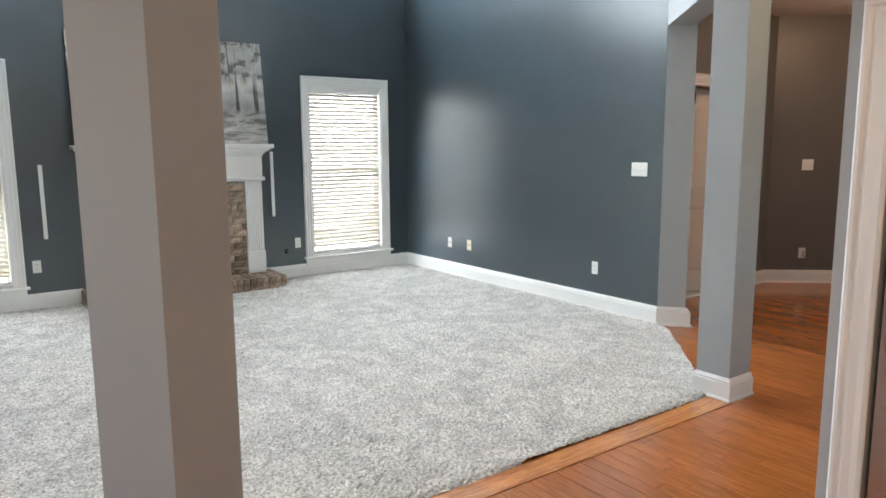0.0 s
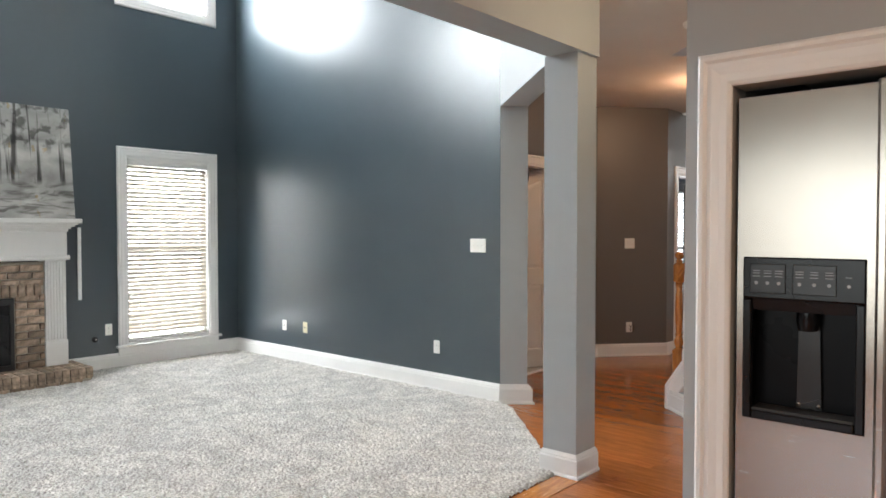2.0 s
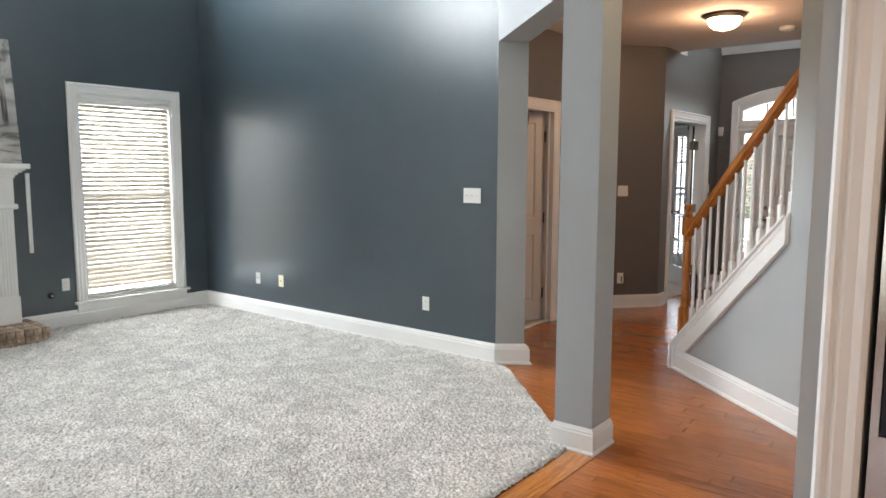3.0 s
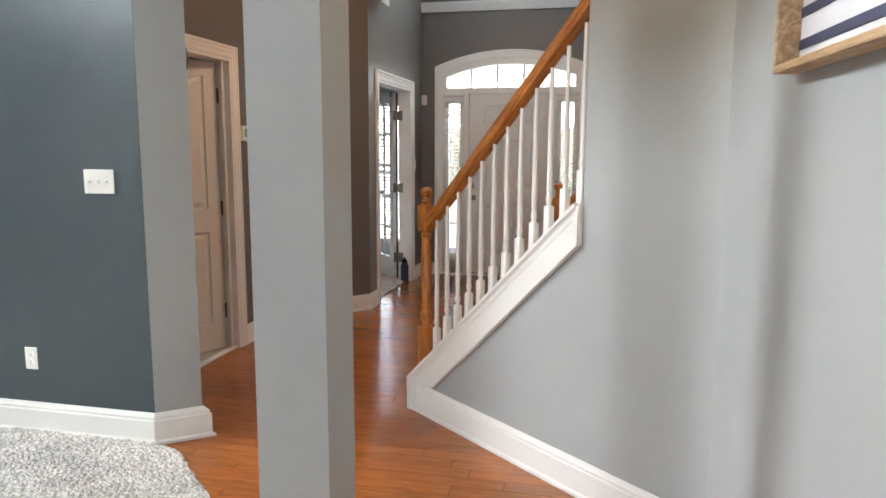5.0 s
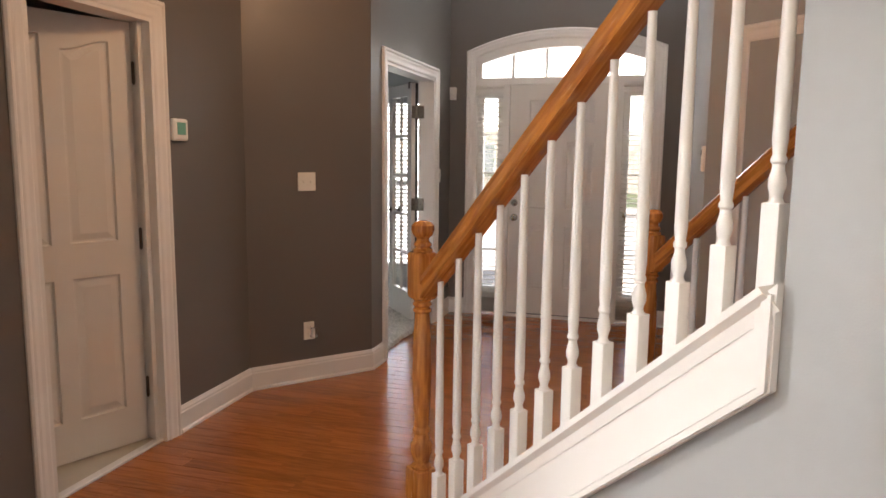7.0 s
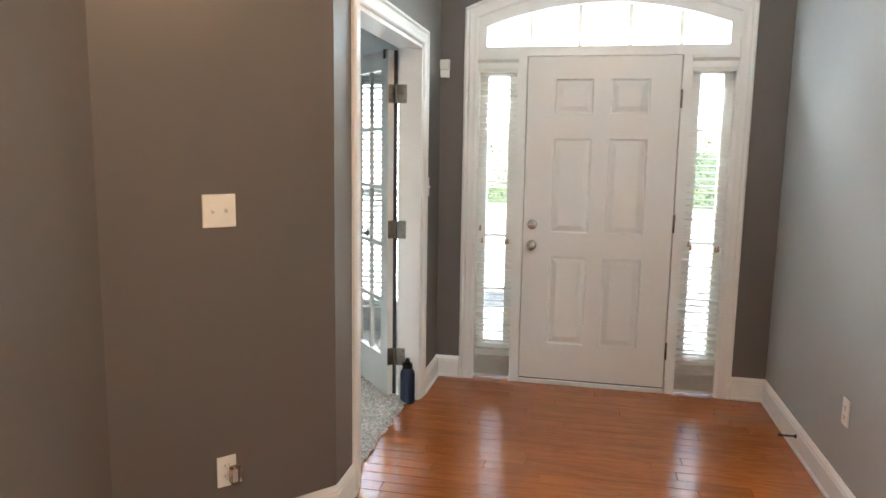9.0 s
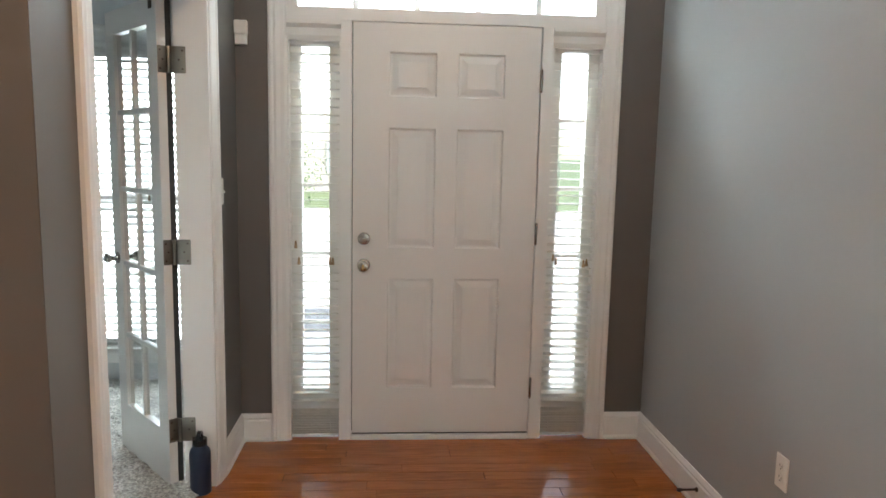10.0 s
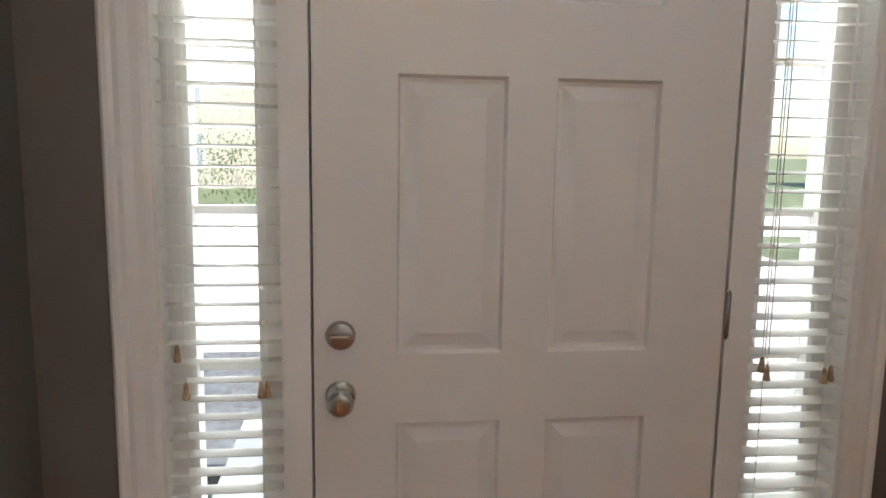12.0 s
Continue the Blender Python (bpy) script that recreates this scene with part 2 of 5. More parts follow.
def carpet_mat():
    """Cut pile: tufts, gap shade in the colour, mixed yarn, and soft trodden patches."""
    m, n, l, p = node_mat("cut_pile_carpet")
    co = n.new("ShaderNodeTexCoord")

    def tex(kind, scale, detail=3.0, dist=0.0):
        t = n.new(kind)
        t.inputs["Scale"].default_value = scale
        if kind == "ShaderNodeTexNoise":
            t.inputs["Detail"].default_value = detail
            t.inputs["Distortion"].default_value = dist
        l.new(co.outputs["Object"], t.inputs["Vector"])
        return t.outputs[0]

    def ramp(v, a, b, ca, cb):
        r = n.new("ShaderNodeValToRGB")
        r.color_ramp.elements[0].position, r.color_ramp.elements[1].position = a, b
        r.color_ramp.elements[0].color, r.color_ramp.elements[1].color = (*ca, 1), (*cb, 1)
        l.new(v, r.inputs[0])
        return r.outputs[0]

    def mul(a, b):
        x = n.new("ShaderNodeMix")
        x.data_type, x.blend_type = "RGBA", "MULTIPLY"
        x.inputs[0].default_value = 1.0
        l.new(a, x.inputs[6])
        l.new(b, x.inputs[7])
        return x.outputs[2]

    yarn = tex("ShaderNodeTexNoise", 72.0, 4.0, 0.5)
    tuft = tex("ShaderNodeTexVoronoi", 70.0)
    patch = tex("ShaderNodeTexNoise", 4.0, 6.0, 1.2)
    mid = tex("ShaderNodeTexNoise", 22.0, 4.0)
    col = ramp(yarn, 0.39, 0.59, (0.54, 0.515, 0.48), (0.92, 0.89, 0.845))
    # darkens the colour at tuft borders, as shade between tufts
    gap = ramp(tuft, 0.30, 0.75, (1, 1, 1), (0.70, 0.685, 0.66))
    wear = ramp(patch, 0.40, 0.58, (0.78, 0.79, 0.80), (1, 1, 1))
    soft = ramp(mid, 0.35, 0.6, (0.91, 0.91, 0.91), (1, 1, 1))
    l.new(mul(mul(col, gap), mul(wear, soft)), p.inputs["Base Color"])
    p.inputs["Roughness"].default_value = 0.95
    p.inputs["Specular IOR Level"].default_value = 0.15
    p.inputs["Sheen Weight"].default_value = 0.25
    b = n.new("ShaderNodeBump")
    b.inputs["Strength"].default_value = 1.0
    b.inputs["Distance"].default_value = 0.010
    l.new(yarn, b.inputs["Height"])
    b2 = n.new("ShaderNodeBump")
    b2.invert = True
    b2.inputs["Strength"].default_value = 0.8
    b2.inputs["Distance"].default_value = 0.008
    l.new(tuft, b2.inputs["Height"])
    l.new(b.outputs[0], b2.inputs["Normal"])
    l.new(b2.outputs[0], p.inputs["Normal"])
    return m


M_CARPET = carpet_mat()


def painting_mat():
    """Misty grey woodland: dark trunks drawn out upwards, leaf blots above, pale ground below, a few ochre dabs."""
    m, n, l, p = node_mat("woodland_painting")
    co = n.new("ShaderNodeTexCoord")

    def noise_at(scale, vec, detail=6.0, dist=0.0):
        mp = n.new("ShaderNodeMapping")
        mp.inputs["Scale"].default_value = vec
        l.new(co.outputs["Object"], mp.inputs["Vector"])
        t = n.new("ShaderNodeTexNoise")
        t.inputs["Scale"].default_value = scale
        t.inputs["Detail"].default_value = detail
        t.inputs["Distortion"].default_value = dist
        l.new(mp.outputs[0], t.inputs["Vector"])
        return t.outputs[0]

    def ramp(v, a, b, ca, cb):
        r = n.new("ShaderNodeValToRGB")
        r.color_ramp.elements[0].position, r.color_ramp.elements[1].position = a, b
        r.color_ramp.elements[0].color, r.color_ramp.elements[1].color = (*ca, 1), (*cb, 1)
        l.new(v, r.inputs[0])
        return r.outputs[0]

    def mul(a, b):
        x = n.new("ShaderNodeMix")
        x.data_type, x.blend_type = "RGBA", "MULTIPLY"
        x.inputs[0].default_value = 1.0
        l.new(a, x.inputs[6])
        l.new(b, x.inputs[7])
        return x.outputs[2]

    base = ramp(noise_at(3.0, (1, 1, 1.5), 8, 0.6), 0.3, 0.7, (0.24, 0.235, 0.225), (0.60, 0.59, 0.565))
    trunks = ramp(noise_at(1.0, (17, 1, 0.9), 3), 0.36, 0.43, (0.16, 0.155, 0.15), (1, 1, 1))
    sep = n.new("ShaderNodeSeparateXYZ")
    l.new(co.outputs["Object"], sep.inputs[0])
    low = ramp(sep.outputs[2], 0.30, 0.36, (1, 1, 1), (0, 0, 0))
    x = n.new("ShaderNodeMix")
    x.data_type = "RGBA"
    l.new(low, x.inputs[0])
    l.new(trunks, x.inputs[6])
    x.inputs[7].default_value = (1, 1, 1, 1)
    blots = ramp(noise_at(9.0, (1, 1, 1), 5, 0.4), 0.40, 0.50, (0.35, 0.35, 0.34), (1, 1, 1))
    high = ramp(sep.outputs[2], 0.58, 0.70, (1, 1, 1), (0, 0, 0))
    y = n.new("ShaderNodeMix")
    y.data_type = "RGBA"
    l.new(high, y.inputs[0])
    l.new(blots, y.inputs[6])
    y.inputs[7].default_value = (1, 1, 1, 1)
    strokes = ramp(noise_at(2.2, (2, 1, 9), 6, 1.0), 0.36, 0.52, (0.38, 0.375, 0.36), (1, 1, 1))
    z = n.new("ShaderNodeMix")
    z.data_type = "RGBA"
    l.new(low, z.inputs[0])
    z.inputs[6].default_value = (1, 1, 1, 1)
    l.new(strokes, z.inputs[7])
    dabs = ramp(noise_at(7.0, (2, 1, 1.2), 4), 0.64, 0.68, (1, 1, 1), (0.95, 0.78, 0.55))
    out = mul(mul(mul(base, x.outputs[2]), mul(y.outputs[2], z.outputs[2])), dabs)
    l.new(out, p.inputs["Base Color"])
    p.inputs["Roughness"].default_value = 0.7
    return m


M_PAINTING = painting_mat()

# ---- mesh helpers ----


def part(name, bm, material, parent=None, label="", m=None, smooth=False, recalc=True):
    if recalc:
        bmesh.ops.recalc_face_normals(bm, faces=bm.faces)
    me = bpy.data.meshes.new(name)
    bm.to_mesh(me)
    bm.free()
    if smooth:
        me.shade_smooth()
        me.set_sharp_from_angle(angle=radians(35))
    me.materials.append(material)
    ob = new(name, me)
    if m is not None:
        ob.matrix_basis = m
    if parent is not None:
        ob.parent = parent
    if label:
        ob["label"] = label
    return ob


def shared(name, mesh, parent, m):
    ob = new(name, mesh)
    ob.parent = parent
    ob.matrix_basis = m
    return ob


def thing(name, label, category, m=None, group="", kind=""):
    ob = new(name)
    if m is not None:
        ob.matrix_basis = m
    return tagged(ob, label, category, group, kind)


def box(bm, x0, x1, y0, y1, z0, z1, bevel=0.0, m=None):
    r = bmesh.ops.create_cube(bm, size=1)
    vs = r["verts"]
    for v in vs:
        v.co = Vector((x0 + (v.co.x + 0.5) * (x1 - x0), y0 + (v.co.y + 0.5) * (y1 - y0), z0 + (v.co.z + 0.5) * (z1 - z0)))
    if bevel:
        es = list({e for v in vs for e in v.link_edges})
        r = bmesh.ops.bevel(bm, geom=es, offset=bevel, segments=2, affect="EDGES", profile=0.5)
        vs = list({v for f in r["faces"] for v in f.verts} | {v for v in vs if v.is_valid})
    if m is not None:
        bmesh.ops.transform(bm, matrix=m, verts=list({v for v in vs if v.is_valid}))
    return vs


def boxes(*specs, bevel=0.0):
    bm = bmesh.new()
    for s in specs:
        box(bm, *s, bevel=bevel)
    return bm


def prism(bm, pts, h0, h1, axis="z"):
    """A straight solid on a plane outline. axis z: (x, y) outline; x: (y, z); y: (x, z)."""
    def at(a, b, h):
        return {"z": (a, b, h), "x": (h, a, b), "y": (a, h, b)}[axis]
    lo = [bm.verts.new(at(a, b, h0)) for a, b in pts]
    hi = [bm.verts.new(at(a, b, h1)) for a, b in pts]
    k = len(pts)
    fs = [bm.faces.new(lo), bm.faces.new(hi[::-1])]
    for i in range(k):
        bm.faces.new((lo[i], lo[(i + 1) % k], hi[(i + 1) % k], hi[i]))
    if k > 4:
        for f in fs:
            f.normal_update()
        bmesh.ops.triangulate(bm, faces=fs)
    return lo + hi


def lathe(bm, rings, segs=20, m=None):
    """A turned solid about z from (radius, z) pairs."""
    rows = []
    vs = []
    for r, z in rings:
        row = [bm.verts.new((r * math.cos(2 * math.pi * i / segs), r * math.sin(2 * math.pi * i / segs), z)) for i in range(segs)]
        rows.append(row)
        vs += row
    for a, b in zip(rows, rows[1:]):
        for i in range(segs):
            bm.faces.new((a[i], a[(i + 1) % segs], b[(i + 1) % segs], b[i]))
    bm.faces.new(rows[0][::-1])
    bm.faces.new(rows[-1])
    if m is not None:
        bmesh.ops.transform(bm, matrix=m, verts=vs)
    return vs


def run(bm, a, b, profile, up=(0, 0, 1), ext=(0.0, 0.0)):
    """Sweeps a (out, up) outline along a straight line a to b; out points to the right of the way from a to b."""
    a, b, up = Vector(a), Vector(b), Vector(up)
    d = (b - a).normalized()
    a, b = a - d * ext[0], b + d * ext[1]
    out = d.cross(up).normalized()
    u = out.cross(d).normalized()
    lo = [bm.verts.new(a + out * o + u * h) for o, h in profile]
    hi = [bm.verts.new(b + out * o + u * h) for o, h in profile]
    k = len(profile)
    fs = [bm.faces.new(lo[::-1]), bm.faces.new(hi)]
    for i in range(k):
        bm.faces.new((lo[i], lo[(i + 1) % k], hi[(i + 1) % k], hi[i]))
    for f in fs:
        f.normal_update()
    bmesh.ops.triangulate(bm, faces=fs)


BASE = [(0, 0), (0.022, 0), (0.022, 0.012), (0.016, 0.022), (0.016, 0.105), (0.012, 0.112), (0.013, 0.120), (0.007, 0.132), (0.004, 0.140), (0, 0.140)]
CASE = [(0, 0), (0, 0.088), (0.012, 0.088), (0.020, 0.080), (0.020, 0.070), (0.014, 0.062), (0.016, 0.050), (0.012, 0.030), (0.012, 0.012), (0.009, 0.004), (0.006, 0)]


def chain(bm, points, profile, closed=False):
    """Sweeps a (out, up) outline along floor points with mitred corners; out is to the right of the way."""
    pts = [Vector(q) for q in points]
    k = len(pts)
    rows = []
    for i in range(k):
        a = pts[i - 1] if closed or i > 0 else None
        b = pts[(i + 1) % k] if closed or i < k - 1 else None
        d0 = (pts[i] - a).normalized() if a is not None else (b - pts[i]).normalized()
        d1 = (b - pts[i]).normalized() if b is not None else d0
        n0, n1 = Vector((d0.y, -d0.x)), Vector((d1.y, -d1.x))
        mid = (n0 + n1).normalized()
        mid /= max(0.3, mid.dot(n0))
        rows.append([bm.verts.new((pts[i].x + mid.x * o, pts[i].y + mid.y * o, h)) for o, h in profile])
    n = len(profile)
    for i in range(k if closed else k - 1):
        p, q = rows[i], rows[(i + 1) % k]
        for j in range(n):
            bm.faces.new((p[j], p[(j + 1) % n], q[(j + 1) % n], q[j]))
    if not closed:
        for r in (rows[0], rows[-1]):
            f = bm.faces.new(r)
            f.normal_update()
            bmesh.ops.triangulate(bm, faces=[f])


def baseboard(points, name="baseboard", tall=1.0):
    """A moulded white baseboard along a chain of floor points; the wall is on the left of the way."""
    bm = bmesh.new()
    chain(bm, points, [(o, h * tall) for o, h in BASE])
    ob = part(name, bm, M_WHITE)
    return tagged(ob, "white moulded baseboard along the wall", "baseboard", kind="structure")


def wall(name, p, q, z0, z1, thick, material, holes=(), label="", mend=(0.0, 0.0)):
    """A wall with thickness on the left of the way p to q, and openings (s0, s1, za, zb) cut through it."""
    d = Vector((q[0] - p[0], q[1] - p[1], 0))
    length = d.length
    bm = bmesh.new()
    cuts = sorted({-mend[0], length + mend[1], *[h[0] for h in holes], *[h[1] for h in holes]})
    for a, b in zip(cuts, cuts[1:]):
        mid = (a + b) / 2
        spans = sorted((h[2], h[3]) for h in holes if h[0] < mid < h[1])
        z = z0
        for za, zb in spans + [(z1, z1)]:
            if za > z + 1e-4:
                box(bm, a, b, 0, thick, z, za)
            z = zb
    bmesh.ops.remove_doubles(bm, verts=bm.verts, dist=0.0005)
    ang = math.degrees(math.atan2(d.y, d.x))
    ob = part(name, bm, material, m=pose(p[0], p[1], 0, 0, 0, ang))
    return tagged(ob, label, "wall", kind="structure")

# ---- large structure ----
HALL_Z, HIGH_Z, HEAD_Z = 2.78, 5.30, 2.41
NAVY = "slate blue satin painted living room wall"
GREY = "pale blue-grey painted wall"

# living room shell
wall("wall_north", (5.315, 7.90), (-0.255, 7.90), 0, HIGH_Z, -0.18, M_NAVY,
     holes=[(5.315 - 4.95, 5.315 - 4.02, 0.235, 2.17), (5.315 - 1.04, 5.315 - 0.11, 0.235, 2.17),
            (5.315 - 4.95, 5.315 - 4.02, 3.79, 5.0), (5.315 - 1.04, 5.315 - 0.11, 3.79, 5.0)], label=NAVY, mend=(0.14, 0.14))
bm = bmesh.new()
prism(bm, [(5.315, 7.90), (5.315, 4.105), (5.385, 4.02), (5.385, 7.90)], 0, HIGH_Z)
tagged(part("wall_east", bm, M_NAVY), NAVY, "wall", kind="structure")
bm = bmesh.new()
prism(bm, [(5.3855, 7.90), (5.3855, 4.019), (5.455, 3.935), (5.455, 7.90)], 0, HIGH_Z)
prism(bm, [(5.3165, 4.1030), (5.4565, 3.9330), (5.4565, 3.9350), (5.3165, 4.1050)], 0, HEAD_Z)
tagged(part("wall_hall_west", bm, M_GREY), "pale blue-grey wall end beside the hall opening", "wall", kind="structure")
wall("wall_west", (-0.255, 7.90), (-0.255, 4.05), 0, HIGH_Z, -0.14, M_NAVY, label=NAVY)

# headers above the openings round the living room, and the two columns
bm = bmesh.new()
prism(bm, [(0.99, 2.72), (4.40, 2.72), (4.40, 2.94), (0.99, 2.94)], HEAD_Z, HIGH_Z)
tagged(part("header_south", bm, M_GREY), "grey painted header beam between two columns", "beam", kind="structure")
bm = bmesh.new()
prism(bm, [(4.251, 2.942), (4.404, 2.942), (4.404, 2.86), (5.456, 3.93), (5.315, 4.106)], HEAD_Z, HIGH_Z)
tagged(part("header_east", bm, M_GREY), "grey painted diagonal header beam over the hall opening", "beam", kind="structure")
bm = bmesh.new()
prism(bm, [(0.90, 2.90), (1.05, 2.945), (-0.16, 4.155), (-0.31, 4.05)], HEAD_Z, HIGH_Z)
tagged(part("header_west", bm, M_GREY), "grey painted diagonal header beam", "beam", kind="structure")


def column(name, pts, label):
    ob = thing(name, label, "column", kind="structure")
    bm = bmesh.new()
    prism(bm, pts, 0, HEAD_Z)
    part("shaft", bm, M_GREY, ob)
    bm = bmesh.new()
    chain(bm, pts, BASE, closed=True)
    part("plinth", bm, M_WHITE, ob, "white moulded base")
    return ob


column("column_1", [(4.195, 2.742), (4.408, 2.742), (4.408, 2.960), (4.195, 2.960)], "square blue-grey painted column with white base")
column("column_2", [(1.085, 2.722), (1.300, 2.722), (1.300, 2.938), (1.05, 2.938), (0.905, 2.90)], "grey-beige painted column between kitchen and carpet")

# kitchen and hall shell
wall("wall_fridge", (2.625, -2.5), (2.625, 1.487), 0, HALL_Z, -0.10, M_GREY, holes=[(2.5 + 0.43, 2.5 + 1.363, 0, 1.786)], label="grey painted kitchen wall with an alcove")
wall("wall_picture", (2.7255, 1.487), (4.876, 1.62), 0, HALL_Z, -0.10, M_GREY, label="pale blue-grey painted hall wall", mend=(0.0, 0.09))
bm = boxes((2.7255, 3.45, 0.36, 0.425, 0, 1.9), (2.7255, 3.45, 1.368, 1.385, 0, 1.9), (3.45, 3.5, 0.36, 1.385, 0, 1.9), (2.7255, 3.5, 0.36, 1.385, 1.90, 1.95))
tagged(part("wall_alcove", bm, M_GREY), "painted walls of the refrigerator alcove", "wall", kind="structure")
wall("wall_kitchen_south", (-3.5, -2.5), (2.625, -2.5), 0, HALL_Z, -0.14, M_GREY, label="grey painted kitchen wall")
wall("wall_kitchen_west", (-3.5, 5.0), (-3.5, -2.5), 0, HALL_Z, -0.14, M_GREY, holes=[(1.8, 5.0, 0.5, 2.2)], label="grey painted kitchen wall with a wide window")
wall("wall_kitchen_north", (-0.395, 4.6), (-3.5, 4.6), 0, HALL_Z, -0.14, M_GREY, label="grey painted kitchen wall")

# stair line: foot of the skirt, way up, and away from the hall
FOOT = Vector((6.083, 3.023, 0))
UPW = Vector((-0.656, -0.7547, 0)).normalized()
AWAY = Vector((0.7547, -0.656, 0)).normalized()
S_END = 1.235
STAIR = Matrix(((UPW.x, AWAY.x, 0, FOOT.x), (UPW.y, AWAY.y, 0, FOOT.y), (0, 0, 1, 0), (0, 0, 0, 1)))


def z_lo(s):
    return 0.175 + (0.185 + 0.865 * S_END - 0.187 - 0.175) / (S_END - 0.225) * (s - 0.225)


def cap_z(s):
    return 0.185 + 0.865 * s


bm = bmesh.new()
prism(bm, [(0.03, 0), (1.93, 0), (1.93, HIGH_Z), (S_END, HIGH_Z), (S_END, cap_z(S_END) - 0.03), (0.03, cap_z(0.03) - 0.03)], 0.012, 0.10, axis="y")
ob = part("wall_stair", bm, M_GREY, m=STAIR)
tagged(ob, "pale blue-grey wall under and beside the stairs", "wall", kind="structure")

wall("wall_closet", (7.737, 4.561), (5.4552, 4.535), 0, HALL_Z, -0.12, M_HALL, holes=[(7.737 - 6.95, 7.737 - 6.24, 0, 2.05)], label="dark taupe-grey painted hall wall with a door opening")
wall("wall_diagonal", (8.36, 4.022), (7.737, 4.561), 0, HALL_Z, -0.12, M_HALL, label="dark taupe-grey painted diagonal hall wall")
wall("wall_foyer_north", (11.17, 4.02), (8.36, 4.02), 0, HIGH_Z, -0.13, M_HALL, holes=[(11.17 - 9.763, 11.17 - 8.645, 0, 2.06)], label="dark taupe-grey foyer wall with a wide doorway")
wall("wall_foyer_south", (8.36, 1.985), (10.235, 1.985), 0, HIGH_Z, -0.12, M_GREY, label="grey painted foyer wall")
wall("wall_stair_far", (6.09, -0.22), (8.36, 1.985), 0, HIGH_Z, -0.12, M_GREY, label="grey painted wall beside the stairs")
wall("wall_stair_back", (3.7, 0.2), (6.09, -0.22), 0, HIGH_Z, -0.12, M_GREY, label="grey painted wall behind the stairs")

# front wall with an arched opening
FC = 3.025
ARC_R, ARC_Z = 2.07, 0.359


def arc(half, r, k=18):
    return [(FC + half - 2 * half * i / k, ARC_Z + math.sqrt(r * r - (half - 2 * half * i / k) ** 2)) for i in range(k + 1)]


bm = bmesh.new()
box(bm, 10.235, 10.40, FC + 0.757, 4.02, 0, 2.10)
box(bm, 10.235, 10.40, 1.87, FC - 0.757, 0, 2.10)
prism(bm, [(4.02, 2.10), (4.02, 3.37), (1.87, 3.37), (1.87, 2.10), (FC - 0.757, 2.10)] + arc(0.757, ARC_R)[::-1] + [(FC + 0.757, 2.10)], 10.235, 10.40, axis="x")
box(bm, 10.235, 10.40, FC + 0.60, 4.02, 3.37, 4.87)
box(bm, 10.235, 10.40, 1.87, FC - 0.60, 3.37, 4.87)
box(bm, 10.235, 10.40, 1.87, 4.02, 4.87, HIGH_Z)
tagged(part("wall_front", bm, M_HALL), "dark taupe-grey painted wall round the arched front entrance", "wall", kind="structure")
bm = bmesh.new()
run(bm, (10.235, 4.02, 2.93), (10.235, 1.985, 2.93), [(0, 0), (0.02, 0), (0.03, 0.03), (0.05, 0.07), (0.055, 0.10), (0, 0.10)])
tagged(part("trim_front", bm, M_WHITE), "white moulding high on the front wall", "moulding", kind="structure")

# office, closet room
wall("wall_office_front", (11.17, 8.0), (11.17, 4.0), 0, HALL_Z, 0.16, M_OFFICE, holes=[(8.0 - 5.40, 8.0 - 4.50, 0.22, 2.05)], label="pale grey office wall with a window")
wall("wall_office_north", (8.4, 7.5), (11.17, 7.5), 0, HALL_Z, 0.12, M_OFFICE, label="pale grey office wall")
wall("wall_office_west", (8.56, 4.16), (8.56, 7.5), 0, HALL_Z, 0.12, M_OFFICE, label="pale grey office wall")
wall("wall_closet_back", (5.5, 6.3), (7.9, 6.3), 0, HALL_Z, 0.12, M_GREY, label="grey painted wall of the small room")
wall("wall_closet_side", (7.75, 6.3), (7.75, 4.66), 0, HALL_Z, 0.12, M_GREY, label="grey painted wall of the small room")

# ceilings
bm = bmesh.new()
prism(bm, [(-3.5, -2.5), (2.66, -2.5), (2.66, 1.45), (4.80, 1.58), (6.083, 3.023), (6.95, 2.27), (7.30, 1.985), (8.76, 1.985), (8.76, 4.02), (8.36, 4.02), (7.737, 4.57), (5.46, 4.57),
           (5.46, 3.935), (4.41, 2.86), (4.30, 2.73), (1.08, 2.73), (0.9, 2.9), (-0.31, 4.05), (-0.31, 4.6), (-3.5, 4.6)], HALL_Z, HALL_Z + 0.25)
tagged(part("ceiling_hall", bm, M_CEIL), "warm white painted hall ceiling", "ceiling", kind="structure")
bm = boxes((-0.4, 5.5, 2.6, 8.1, HIGH_Z, HIGH_Z + 0.2))
tagged(part("ceiling_living", bm, M_CEIL), "white painted high ceiling", "ceiling", kind="structure")
bm = boxes((3.5, 10.5, -0.5, 2.6, HIGH_Z + 0.001, HIGH_Z + 0.2), (6.0, 10.5, 2.6, 4.3, HIGH_Z + 0.001, HIGH_Z + 0.2))
tagged(part("ceiling_foyer", bm, M_CEIL), "white painted high foyer ceiling", "ceiling", kind="structure")
bm = boxes((8.70, 8.76, 1.985, 4.02, HALL_Z + 0.25, HIGH_Z))
tagged(part("wall_upper", bm, M_GREY), "grey painted wall above the hall ceiling", "wall", kind="structure")
bm = boxes((8.2, 11.3, 4.15, 7.6, HALL_Z, HALL_Z + 0.2))
tagged(part("ceiling_office", bm, M_CEIL), "white painted office ceiling", "ceiling", kind="structure")
bm = boxes((5.46, 7.9, 4.66, 6.4, HALL_Z, HALL_Z + 0.2))
tagged(part("ceiling_small_room", bm, M_CEIL), "white painted ceiling", "ceiling", kind="structure")

